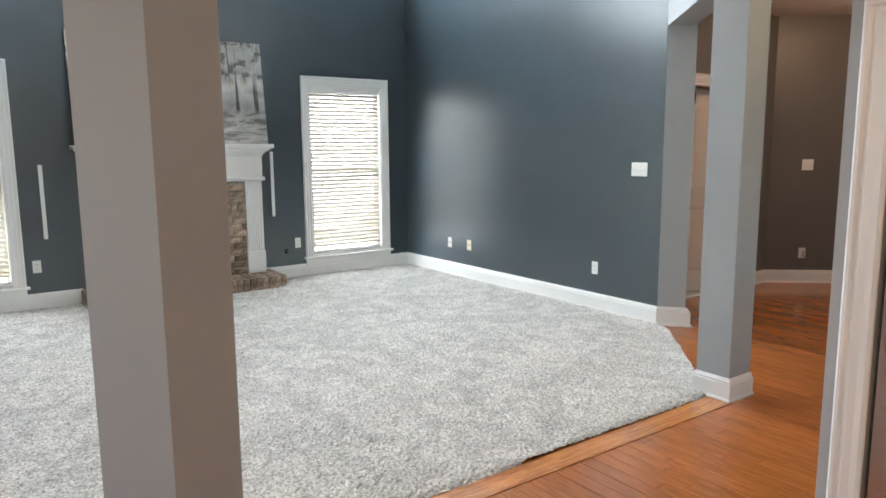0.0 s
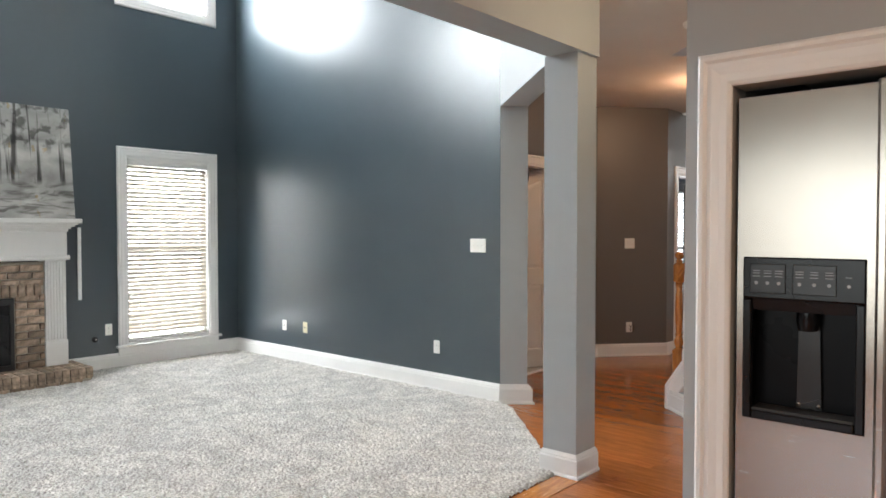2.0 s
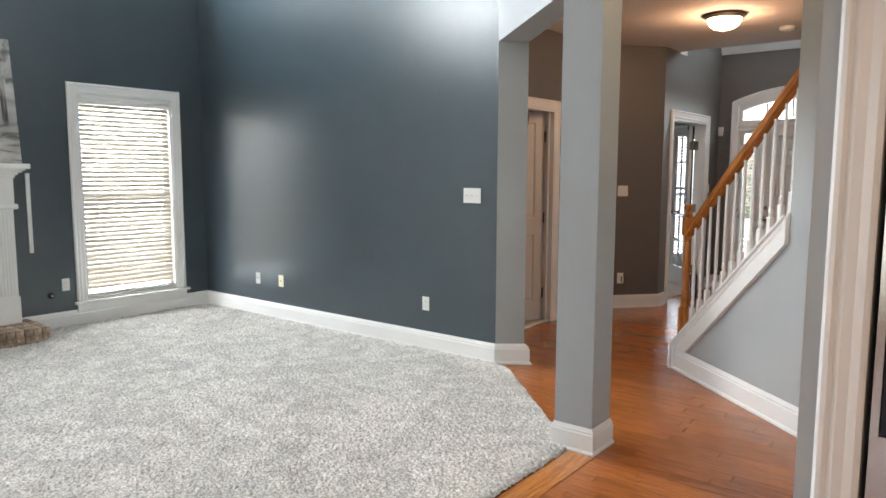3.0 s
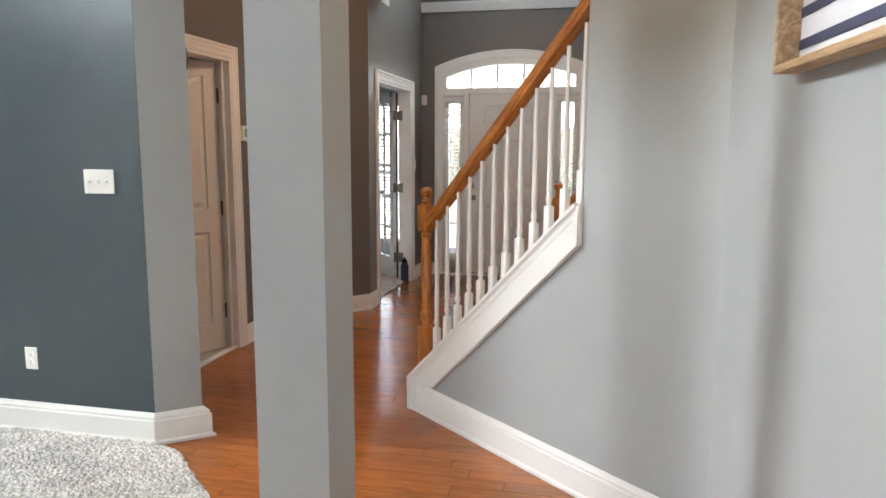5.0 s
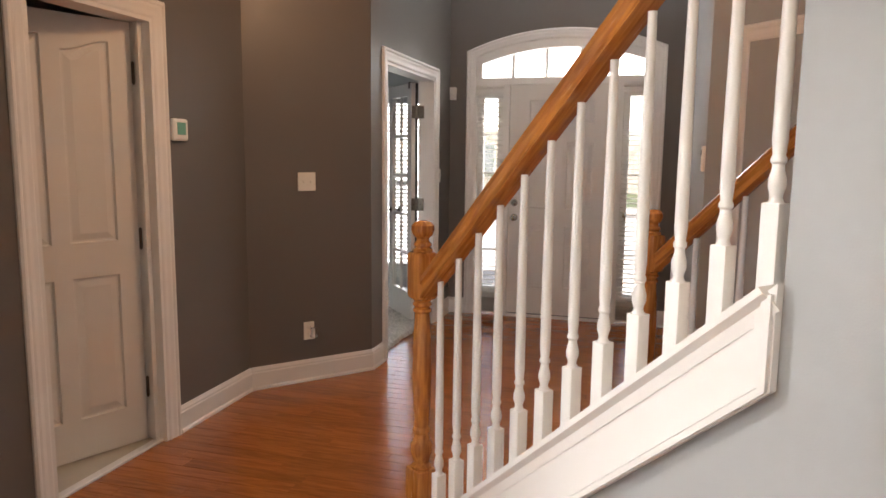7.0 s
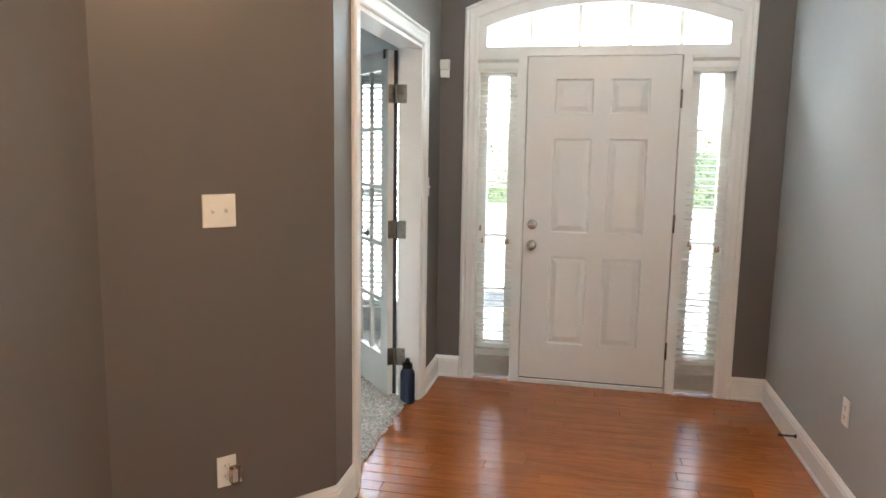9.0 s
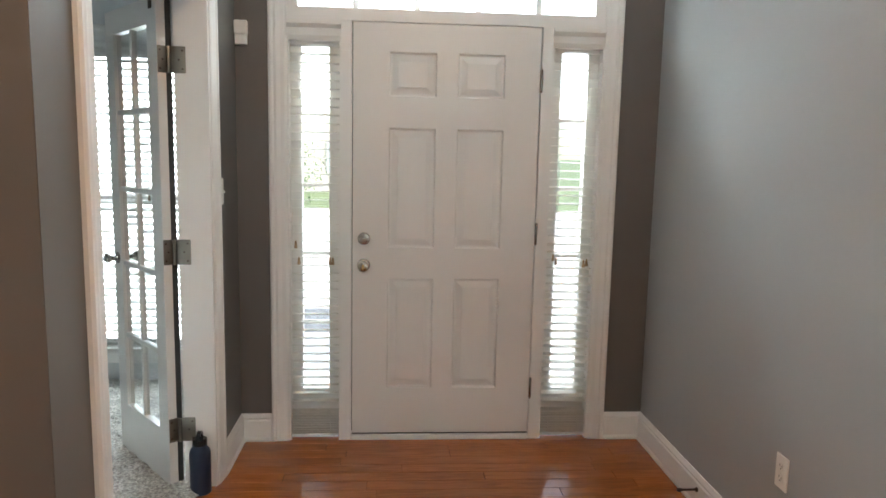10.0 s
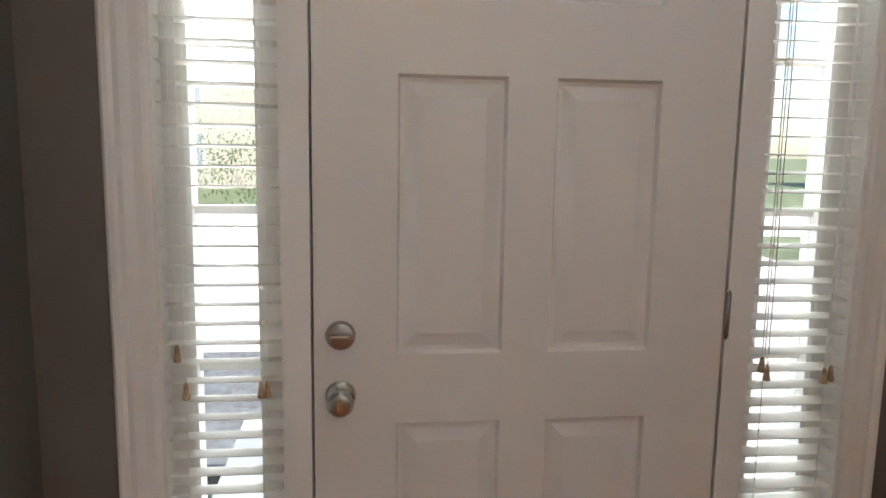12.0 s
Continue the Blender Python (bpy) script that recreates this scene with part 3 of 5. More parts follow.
# floors
bm = boxes((-3.6, 2.85, -2.6, 8.1, -0.20, -0.012), (2.85, 6.2, -0.3, 8.1, -0.20, -0.012), (6.2, 8.45, 1.87, 8.1, -0.20, -0.012), (8.45, 10.4, 1.87, 8.1, -0.20, -0.012), (10.4, 11.33, 4.03, 8.1, -0.20, -0.012))
tagged(part("floor_base", bm, M_FLOORJ), "wooden subfloor", "floor", kind="structure")


def inside(p, poly):
    c = False
    for i in range(len(poly)):
        (x0, y0), (x1, y1) = poly[i], poly[i - 1]
        if (y0 > p[1]) != (y1 > p[1]) and p[0] < (x1 - x0) * (p[1] - y0) / (y1 - y0) + x0:
            c = not c
    return c


CARPET = [(-0.255, 7.90), (5.315, 7.90), (5.315, 4.10), (5.26, 3.93), (4.22, 2.86), (0.95, 2.83), (-0.28, 4.05)]
def pile(name, poly, step, label, z=0.008, height=0.016):
    """Cut-pile carpet: a fine uneven sheet with a turned-down rim."""
    xs = [p[0] for p in poly]
    ys = [p[1] for p in poly]
    nx, ny = int((max(xs) - min(xs)) / step) + 1, int((max(ys) - min(ys)) / step) + 1
    gx, gy = np.meshgrid(min(xs) + np.arange(nx + 1) * step, min(ys) + np.arange(ny + 1) * step, indexing="ij")
    rng = np.random.RandomState(4)
    ok = np.zeros(gx.shape, bool)
    for i in range(len(poly)):
        (x0, y0), (x1, y1) = poly[i], poly[i - 1]
        if abs(y0 - y1) < 1e-9:
            continue
        c = (y0 > gy) != (y1 > gy)
        ok ^= c & (gx < (x1 - x0) * (gy - y0) / (y1 - y0) + x0)
    dist = np.full(gx.shape, 9.0)
    for i in range(len(poly)):
        a, b = np.array(poly[i]), np.array(poly[i - 1])
        d = b - a
        s = np.clip(((gx - a[0]) * d[0] + (gy - a[1]) * d[1]) / (d @ d), 0, 1)
        dist = np.minimum(dist, np.hypot(gx - a[0] - s * d[0], gy - a[1] - s * d[1]))
    gx = gx + rng.uniform(-0.35, 0.35, gx.shape) * step
    gy = gy + rng.uniform(-0.35, 0.35, gy.shape) * step
    h = z + height * np.sqrt(np.clip(dist / 0.03, 0, 1)) + rng.uniform(-0.006, 0.006, gx.shape)
    idx = np.cumsum(ok.ravel()).reshape(ok.shape) - 1
    verts = np.stack([gx[ok], gy[ok], h[ok]], 1)
    q = ok[:-1, :-1] & ok[1:, :-1] & ok[1:, 1:] & ok[:-1, 1:]
    faces = np.stack([idx[:-1, :-1][q], idx[1:, :-1][q], idx[1:, 1:][q], idx[:-1, 1:][q]], 1)
    me = bpy.data.meshes.new(name)
    me.from_pydata(verts.tolist(), [], faces.tolist())
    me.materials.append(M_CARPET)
    return tagged(new(name, me), label, "carpet", kind="stuff")


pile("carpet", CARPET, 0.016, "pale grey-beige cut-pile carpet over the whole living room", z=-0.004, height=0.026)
pile("carpet", [(8.60, 4.07), (11.16, 4.07), (11.16, 7.49), (8.60, 7.49)], 0.03, "pale grey-beige cut-pile office carpet")
bm = boxes((5.47, 7.74, 4.60, 6.3, -0.012, 0.006))
tagged(part("floor_tile", bm, M_TILE), "beige tiled floor of the small room", "floor", kind="structure")
bm = boxes((6.24, 6.95, 4.56, 4.605, 0.0, 0.014), bevel=0.004)
tagged(part("threshold", bm, M_WHITE), "white marble threshold under a door", "threshold", kind="structure")

# baseboards
baseboard([(3.40, 7.90), (5.315, 7.90), (5.315, 4.105), (5.455, 3.935), (5.455, 4.535)], tall=1.15)
baseboard([(-0.255, 4.06), (-0.255, 7.90), (1.60, 7.90)], tall=1.15)
baseboard([(7.045, 4.553), (7.737, 4.561), (8.36, 4.022), (8.555, 4.02)])
baseboard([(9.855, 4.02), (10.235, 4.02), (10.235, 3.870)])
baseboard([(10.235, 2.181), (10.235, 1.985), (8.36, 1.985)])
baseboard([(4.876, 1.618), (2.70, 1.485)])
bm = bmesh.new()
run(bm, (0.0, 0.012, 0), (1.84, 0.012, 0), [(o, h * 1.15) for o, h in BASE], ext=(0, 0))
tagged(part("baseboard", bm, M_WHITE, m=STAIR), "white moulded baseboard under the stairs", "baseboard", kind="structure")


# ---- door casings ----
def mitred(bm, x0, x1, z0, z1, k=1.0, closed=False):
    """Casing with mitred corners round an opening in the local xz plane, facing -y."""
    rows = []
    for a, b in CASE:
        b *= k
        pts = [(x0 - b, z0 - (b if closed else 0)), (x0 - b, z1 + b), (x1 + b, z1 + b), (x1 + b, z0 - (b if closed else 0))]
        rows.append([bm.verts.new((x, -a, z)) for x, z in pts])
    n = len(rows)
    for i in range(n):
        p, q = rows[i], rows[(i + 1) % n]
        for j in range(4 if closed else 3):
            bm.faces.new((p[j], p[(j + 1) % 4], q[(j + 1) % 4], q[j]))
    if not closed:
        for j in (0, 3):
            f = bm.faces.new([r[j] for r in rows])
            f.normal_update()
            bmesh.ops.triangulate(bm, faces=[f])


def casing(name, x0, x1, top, m, label):
    """Moulded trim on three sides of an opening in the local xz plane, facing -y."""
    bm = bmesh.new()
    mitred(bm, x0, x1, 0, top)
    ob = part(name, bm, M_WHITE, m=m)
    return tagged(ob, label, "door casing", kind="structure")


casing("trim_closet", 6.24, 6.95, 2.05, pose(0, 4.546, 0), "white moulded casing round the hall door")
casing("trim_office", 8.645, 9.763, 2.06, pose(0, 4.02, 0), "white moulded casing round the office doorway")
casing("trim_fridge", -1.363, -0.43, 1.786, pose(2.625, 0, 0, 0, 0, -90), "white moulded casing round the refrigerator alcove")
bm = boxes((8.645, 8.665, 4.018, 4.152, 0, 2.04), (9.743, 9.763, 4.018, 4.152, 0, 2.04), (8.645, 9.763, 4.018, 4.152, 2.04, 2.06))
tagged(part("trim_office_jamb", bm, M_WHITE), "white painted door jamb", "door jamb", kind="structure")
bm = boxes((6.24, 6.258, 4.54, 4.67, 0, 2.032), (6.932, 6.95, 4.54, 4.67, 0, 2.032), (6.24, 6.95, 4.54, 4.67, 2.032, 2.05), (6.905, 6.932, 4.585, 4.60, 0, 2.032), (6.258, 6.285, 4.585, 4.60, 0, 2.032))
tagged(part("trim_closet_jamb", bm, M_WHITE), "white painted door jamb", "door jamb", kind="structure")


# ---- windows with blinds ----
def slat_mesh(w, d, tilt=0.0, material=None, crown=0.003):
    bm = bmesh.new()
    k = 4
    rows = []
    for i in range(k + 1):
        y = -d / 2 + d * i / k
        z = crown * (1 - (2 * i / k - 1) ** 2)
        rows.append([bm.verts.new((x, y, z + t)) for x in (-w / 2, w / 2) for t in (0, 0.0025)])
    for a, b in zip(rows, rows[1:]):
        bm.faces.new((a[0], a[2], b[2], b[0]))
        bm.faces.new((a[1], b[1], b[3], a[3]))
        bm.faces.new((a[0], b[0], b[1], a[1]))
        bm.faces.new((a[2], a[3], b[3], b[2]))
    bm.faces.new((rows[0][0], rows[0][1], rows[0][3], rows[0][2]))
    bm.faces.new((rows[-1][0], rows[-1][2], rows[-1][3], rows[-1][1]))
    bmesh.ops.transform(bm, matrix=pose(0, 0, 0, tilt), verts=bm.verts)
    bmesh.ops.recalc_face_normals(bm, faces=bm.faces)
    me = bpy.data.meshes.new("slat")
    bm.to_mesh(me)
    bm.free()
    me.materials.append(material or M_SLAT)
    return me


def blind(label, w, top, bottom, m, depth=0.048, pitch=0.043, tilt=12.0, stacked=4, valance=0.07, cords=(), material=None, proud=0.0, crown=0.003):
    """A horizontal slatted blind hung in the local xz plane at x = 0, room side -y."""
    ob = thing("window_blind", label, "blind", m)
    bm = bmesh.new()
    run(bm, (-w / 2 - proud, 0, top - valance), (w / 2 + proud, 0, top - valance),
        [(0.0, 0), (depth / 2 + 0.006, 0), (depth / 2 + 0.012, valance * 0.25), (depth / 2 + 0.010, valance * 0.6), (depth / 2 + 0.020, valance * 0.8), (depth / 2 + 0.020, valance), (0.0, valance)])
    part("valance", bm, M_SLAT, ob)
    me = slat_mesh(w, depth, tilt, material, crown)
    flat = slat_mesh(w, depth, 3, material)
    z = top - valance - 0.02
    low = bottom + 0.03 + stacked * 0.013
    i = 0
    while z > low:
        shared("slat", me, ob, pose(0, 0, z, 0, random.uniform(-0.15, 0.15), 0))
        z -= pitch
        i += 1
    for k in range(stacked):
        shared("slat", flat, ob, pose(0, 0, bottom + 0.028 + k * 0.013, random.uniform(-6, 6), random.uniform(-0.8, 0.8), 0))
    part("bottom_rail", boxes((-w / 2, w / 2, -depth / 2, depth / 2, bottom + 0.004, bottom + 0.022), bevel=0.003), M_SLAT, ob)
    for x in (-w / 2 + min(0.12, w * 0.17), w / 2 - min(0.12, w * 0.17)):
        part("ladder_cord", boxes((x - 0.001, x + 0.001, -depth / 2 - 0.002, -depth / 2 - 0.0005, bottom + 0.02, top - valance), (x - 0.001, x + 0.001, depth / 2 + 0.0005, depth / 2 + 0.002, bottom + 0.02, top - valance)), M_SLAT, ob)
    for x, zc in cords:
        c = part("pull_cord", boxes((x - 0.001, x + 0.001, -depth / 2 - 0.007, -depth / 2 - 0.005, zc, top - valance)), M_SLAT, ob)
        bm = bmesh.new()
        lathe(bm, [(0.003, 0.012), (0.005, 0.004), (0.006, -0.008), (0.0085, -0.02), (0.0075, -0.024)], 10, pose(x, -depth / 2 - 0.006, zc))
        part("tassel", bm, M_FRAMEW, c, "small wooden tassel", smooth=True)
    return ob


def sash_window(name, w, z0, z1, m, sill=True, casew=0.10, rail=True, label="white double-hung window with casing"):
    """A window in an opening of width w about x = 0; room side -y, wall face at y = 0."""
    ob = thing(name, label, "window", m, kind="structure")
    h = w / 2
    bm = bmesh.new()
    f = 0.045
    d0, d1 = 0.07, 0.12
    for x in (-h, h - f):
        box(bm, x, x + f, d0, d1, z0, z1)
    box(bm, -h + f, h - f, d0, d1, z1 - f, z1)
    box(bm, -h + f, h - f, d0, d1, z0, z0 + f + 0.01)
    if rail:
        mid = (z0 + z1) / 2
        box(bm, -h + f, h - f, d0, d1, mid - 0.025, mid + 0.025)
    part("window_frame", bm, M_WHITE, ob)
    p = part("pane", boxes((-h + f, h - f, 0.094, 0.098, z0 + f, z1 - f)), M_GLASS, ob)
    p.visible_shadow = False
    bm = boxes((-h, -h + 0.012, 0, d0, z0, z1), (h - 0.012, h, 0, d0, z0, z1), (-h + 0.012, h - 0.012, 0, d0, z1 - 0.012, z1), (-h + 0.012, h - 0.012, 0, d0, z0, z0 + 0.012))
    part("jamb_lining", bm, M_WHITE, ob)
    bm = bmesh.new()
    mitred(bm, -h, h, z0, z1, casew / 0.088, closed=not sill)
    part("window_casing", bm, M_WHITE, ob)
    if sill:
        part("window_sill", boxes((-h - casew - 0.025, h + casew + 0.025, -0.05, 0.0, z0 - 0.025, z0), bevel=0.005), M_WHITE, ob)
        part("apron", boxes((-h - casew, h + casew, -0.018, 0.0, z0 - 0.10, z0 - 0.0255), bevel=0.003), M_WHITE, ob)
    return ob


TILT_L = 52
for n, x in (("window_1", 4.485), ("window_2", 0.575)):
    sash_window(n, 0.93, 0.235, 2.17, pose(x, 7.90, 0), label="tall white double-hung window with moulded casing and sill")
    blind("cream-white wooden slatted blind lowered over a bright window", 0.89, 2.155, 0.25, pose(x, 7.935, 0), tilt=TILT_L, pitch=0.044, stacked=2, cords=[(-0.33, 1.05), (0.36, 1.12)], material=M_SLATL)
for n, x in (("window_3", 4.485), ("window_4", 0.575)):
    sash_window(n, 0.93, 3.79, 5.0, pose(x, 7.90, 0), sill=False, rail=False, label="white upper fixed window high on the wall")
sash_window("window_6", 1.20, 3.37, 4.87, pose(10.235, FC, 0, 0, 0, -90), sill=False, rail=False, label="white fixed window high above the front door")
sash_window("window_5", 0.90, 0.22, 2.05, pose(11.17, 4.95, 0, 0, 0, -90), label="tall white office window with casing")
blind("white slatted blind lowered over the office window", 0.86, 2.04, 0.24, pose(11.205, 4.95, 0, 0, 0, -90), tilt=30, pitch=0.044, stacked=1, cords=[(0.2, 1.15)])

# ---- entrance: door with sidelights and arched transom ----
FRONT = pose(10.235, FC, 0, 0, 0, -90)   # local x to the right as seen from inside, room side -y


def panel_door(parent, w, z0, z1, t, panels, material, arched=False, name="door_leaf"):
    """A leaf with raised panels pressed into both faces; local x 0..w, y 0..t. panels: (x0, x1, za, zb)."""
    xs = sorted({0.0, w, *[p[0] for p in panels], *[p[1] for p in panels]})
    zs = sorted({z0, z1, *[p[2] for p in panels], *[p[3] for p in panels]})
    bm = bmesh.new()

    def is_panel(xa, xb, za, zb):
        return any(p[0] <= xa + 1e-5 and xb <= p[1] + 1e-5 and p[2] <= za + 1e-5 and zb <= p[3] + 1e-5 for p in panels)

    for y, sgn in ((0.0, 1), (t, -1)):
        for xa, xb in zip(xs, xs[1:]):
            for za, zb in zip(zs, zs[1:]):
                if not is_panel(xa, xb, za, zb):
                    bm.faces.new([bm.verts.new(c) for c in ((xa, y, za), (xb, y, za), (xb, y, zb), (xa, y, zb))])
        for xa, xb, za, zb in panels:
            rings = []
            for inset, deep in ((0, 0), (0.006, 0.013), (0.015, 0.013), (0.044, 0.004)):
                loop = [(xa + inset, za + inset), (xb - inset, za + inset)]
                if arched and zb > 1.5:
                    m = 8
                    for i in range(m + 1):
                        f = i / m
                        xx = xb - inset - (xb - xa - 2 * inset) * f
                        side = f if arched > 0 else 1 - f
                        loop.append((xx, zb - inset - 0.055 * (0.5 + 0.5 * math.cos(math.pi * side))))
                else:
                    loop += [(xb - inset, zb - inset), (xa + inset, zb - inset)]
                rings.append([bm.verts.new((x, y + sgn * deep, z)) for x, z in loop])
            if arched and zb > 1.5:
                top = [bm.verts.new((xb, y, zb)), bm.verts.new((xa, y, zb))]
                f = bm.faces.new(rings[0][2:] + [top[1], top[0]])
                f.normal_update()
                bmesh.ops.triangulate(bm, faces=[f])
            for a, b in zip(rings, rings[1:]):
                k = len(a)
                for i in range(k):
                    bm.faces.new((a[i], a[(i + 1) % k], b[(i + 1) % k], b[i]))
            f = bm.faces.new(rings[-1])
            if len(rings[-1]) > 4:
                f.normal_update()
                bmesh.ops.triangulate(bm, faces=[f])
    for a, b in (((0, z0), (w, z0)), ((w, z0), (w, z1)), ((w, z1), (0, z1)), ((0, z1), (0, z0))):
        bm.faces.new([bm.verts.new(c) for c in ((a[0], 0, a[1]), (b[0], 0, b[1]), (b[0], t, b[1]), (a[0], t, a[1]))])
    bmesh.ops.remove_doubles(bm, verts=bm.verts, dist=0.0004)
    return part(name, bm, material, parent)


def hinge(parent, x, y, z, material, h=0.10, leaf=0.035, spread=0.0, turn=0.0):
    bm = bmesh.new()
    lathe(bm, [(0.003, -h / 2 - 0.006), (0.006, -h / 2), (0.007, -h / 2 + 0.002), (0.007, h / 2), (0.006, h / 2 + 0.002), (0.003, h / 2 + 0.006)], 10)
    if leaf:
        box(bm, -leaf, 0, -0.0015, 0.0015, -h / 2, h / 2, bevel=0.001)
        box(bm, 0, leaf, -0.0015, 0.0015, -h / 2, h / 2, bevel=0.001)
        for sx in (-1, 1):
            for k in (-0.3, 0.0, 0.3):
                lathe(bm, [(0.0035, 0), (0.003, 0.0025)], 8, pose(sx * leaf * (0.72 if k else 0.45), -0.001, k * h, 90))
    return part("hinge", bm, material, parent, m=pose(x, y, z, 0, 0, turn), smooth=True)


door = thing("door_front", "white six-panel front entry door, closed, with satin nickel lock", "door", FRONT @ pose(-0.448, 0.0, 0))
P6 = []
for x0, x1 in ((0.171, 0.397), (0.499, 0.725)):
    P6 += [(x0, x1, 0.27, 0.83), (x0, x1, 0.982, 1.561), (x0, x1, 1.71, 1.916)]
panel_door(door, 0.896, 0.036, 2.050, 0.044, P6, M_DOOR)
# lock: thumb-turn deadbolt above, knob with keyhole below
bm = bmesh.new()
lathe(bm, [(0.031, 0), (0.031, 0.006), (0.027, 0.013), (0.012, 0.015)], 28, pose(0.055, 0, 1.026, 90))
lock = part("deadbolt", bm, M_NICKEL, door, "satin nickel thumb-turn deadbolt", smooth=True)
part("thumb_turn", boxes((0.035, 0.075, -0.030, -0.014, 1.021, 1.031), bevel=0.003), M_NICKEL, lock)
bm = bmesh.new()
lathe(bm, [(0.032, 0), (0.032, 0.005), (0.028, 0.010), (0.014, 0.014), (0.012, 0.030), (0.018, 0.036), (0.027, 0.046), (0.028, 0.056), (0.022, 0.064), (0.012, 0.066)], 28, pose(0.055, 0, 0.896, 90))
knob = part("knob", bm, M_NICKEL, door, "round satin nickel knob", smooth=True)
part("turn_button", boxes((0.050, 0.060, -0.072, -0.066, 0.884, 0.908), bevel=0.002), M_BRASS, knob, "brass turn button")
for z in (0.27, 1.06, 1.80):
    hinge(door, 0.902, -0.004, z, M_NICKEL, leaf=0)
part("sweep", boxes((0.0, 0.896, 0.004, 0.040, 0.028, 0.0355)), M_SLOT, door, "dark rubber sweep")

unit = thing("entry_frame", "white arched entry frame with sidelights and a transom", "door frame", FRONT, kind="structure")
# posts, mullions, sills; local x is -y of the world
bm = bmesh.new()
for s in (-1, 1):
    for a, b in ((0.4535, 0.513), (0.749, 0.757)):
        box(bm, min(s * a, s * b), max(s * a, s * b), -0.004, 0.15, 0, 2.052)
box(bm, -0.757, 0.757, -0.004, 0.15, 2.0525, 2.11)
part("post", bm, M_WHITE, unit)
part("sill_plate", boxes((-0.4505, 0.4505, -0.012, 0.15, 0, 0.027), bevel=0.004), M_WHITE, unit, "white door threshold")
# dark strip behind the slab's edges puts shade into the gap
part("gap_shade_strip", boxes((-0.453, -0.440, 0.0455, 0.058, 0.03, 2.052), (0.440, 0.453, 0.0455, 0.058, 0.03, 2.052), (-0.440, 0.440, 0.0455, 0.058, 2.040, 2.052)), M_SLOT, unit, "dark strip standing for the shade in the door gap")
part("door_stop", boxes((-0.450, 0.450, 0.060, 0.075, 2.03, 2.052), (-0.450, -0.439, 0.060, 0.075, 0.03, 2.03), (0.439, 0.450, 0.060, 0.075, 0.03, 2.03)), M_WHITE, unit)
# arched casing swept round the opening
bm = bmesh.new()
rows = []
for a, b in CASE:
    r = ARC_R + b * 0.98
    half = 0.757 + b * 0.98
    pts = [(-half, 0.0)]
    k = 22
    for i in range(k + 1):
        x = -half + 2 * half * i / k
        pts.append((x, ARC_Z + math.sqrt(r * r - x * x)))
    pts.append((half, 0.0))
    rows.append([bm.verts.new((x, -a, z)) for x, z in pts])
n_rows = len(rows)
for i in range(n_rows):
    p, q = rows[i], rows[(i + 1) % n_rows]
    for j in range(len(p) - 1):
        bm.faces.new((p[j], p[j + 1], q[j + 1], q[j]))
part("arched_casing", bm, M_WHITE, unit)
# transom frame, bars and panes
bm = bmesh.new()
k = 22


def arch_pts(half, r, flip=False):
    pts = [(-half + 2 * half * i / k, ARC_Z + math.sqrt(r * r - (-half + 2 * half * i / k) ** 2)) for i in range(k + 1)]
    return pts[::-1] if flip else pts


prism(bm, [(-0.757, 2.1105)] + arch_pts(0.757, ARC_R) + [(0.757, 2.1105), (0.705, 2.1105)] + arch_pts(0.705, ARC_R - 0.07, True) + [(-0.705, 2.1105)], 0.001, 0.12, axis="y")
part("transom_frame", bm, M_WHITE, unit)
for x in (-0.44, -0.147, 0.147, 0.44):
    part("transom_bar", boxes((x - 0.014, x + 0.014, 0.05, 0.10, 2.1105, ARC_Z + math.sqrt((ARC_R - 0.07) ** 2 - x * x) - 0.001)), M_WHITE, unit)
bm = bmesh.new()
prism(bm, [(-0.705, 2.11)] + arch_pts(0.705, ARC_R - 0.065) + [(0.705, 2.11)], 0.084, 0.088, axis="y")
p = part("transom_pane", bm, M_GLASS, unit)
p.visible_shadow = False
for s in (-1, 1):
    c = s * 0.631
    bm = boxes((c - 0.118, c - 0.066, 0.06, 0.12, 0.03, 2.052), (c + 0.066, c + 0.118, 0.06, 0.12, 0.03, 2.052), (c - 0.066, c + 0.066, 0.06, 0.12, 0.03, 0.25), (c - 0.066, c + 0.066, 0.06, 0.12, 1.95, 2.052))
    side = part("sidelight", bm, M_WHITE, unit)
    p = part("pane", boxes((c - 0.066, c + 0.066, 0.088, 0.092, 0.25, 1.95)), M_GLASS, side)
    p.visible_shadow = False
    for z in (0.59, 0.94, 1.28, 1.62):
        part("bar", boxes((c - 0.066, c + 0.066, 0.080, 0.10, z - 0.009, z + 0.009)), M_WHITE, side)
blind("white slatted blind in a narrow sidelight, slats open", 0.230, 2.0505, 0.01, FRONT @ pose(-0.631, 0.028, 0), tilt=-5, crown=0.001, pitch=0.0405, depth=0.05, stacked=9, valance=0.093, cords=[(-0.09, 1.00), (-0.075, 0.92), (0.075, 0.92), (0.088, 0.92)], proud=0.012, material=M_SLATB)
blind("white slatted blind in a narrow sidelight, bottom slats crooked", 0.230, 2.0505, 0.01, FRONT @ pose(0.631, 0.028, 0), tilt=4, crown=0.001, pitch=0.0405, depth=0.05, stacked=9, valance=0.093, cords=[(-0.085, 0.95), (-0.07, 0.93), (0.07, 0.92), (0.085, 0.925)], proud=0.012, material=M_SLATB)

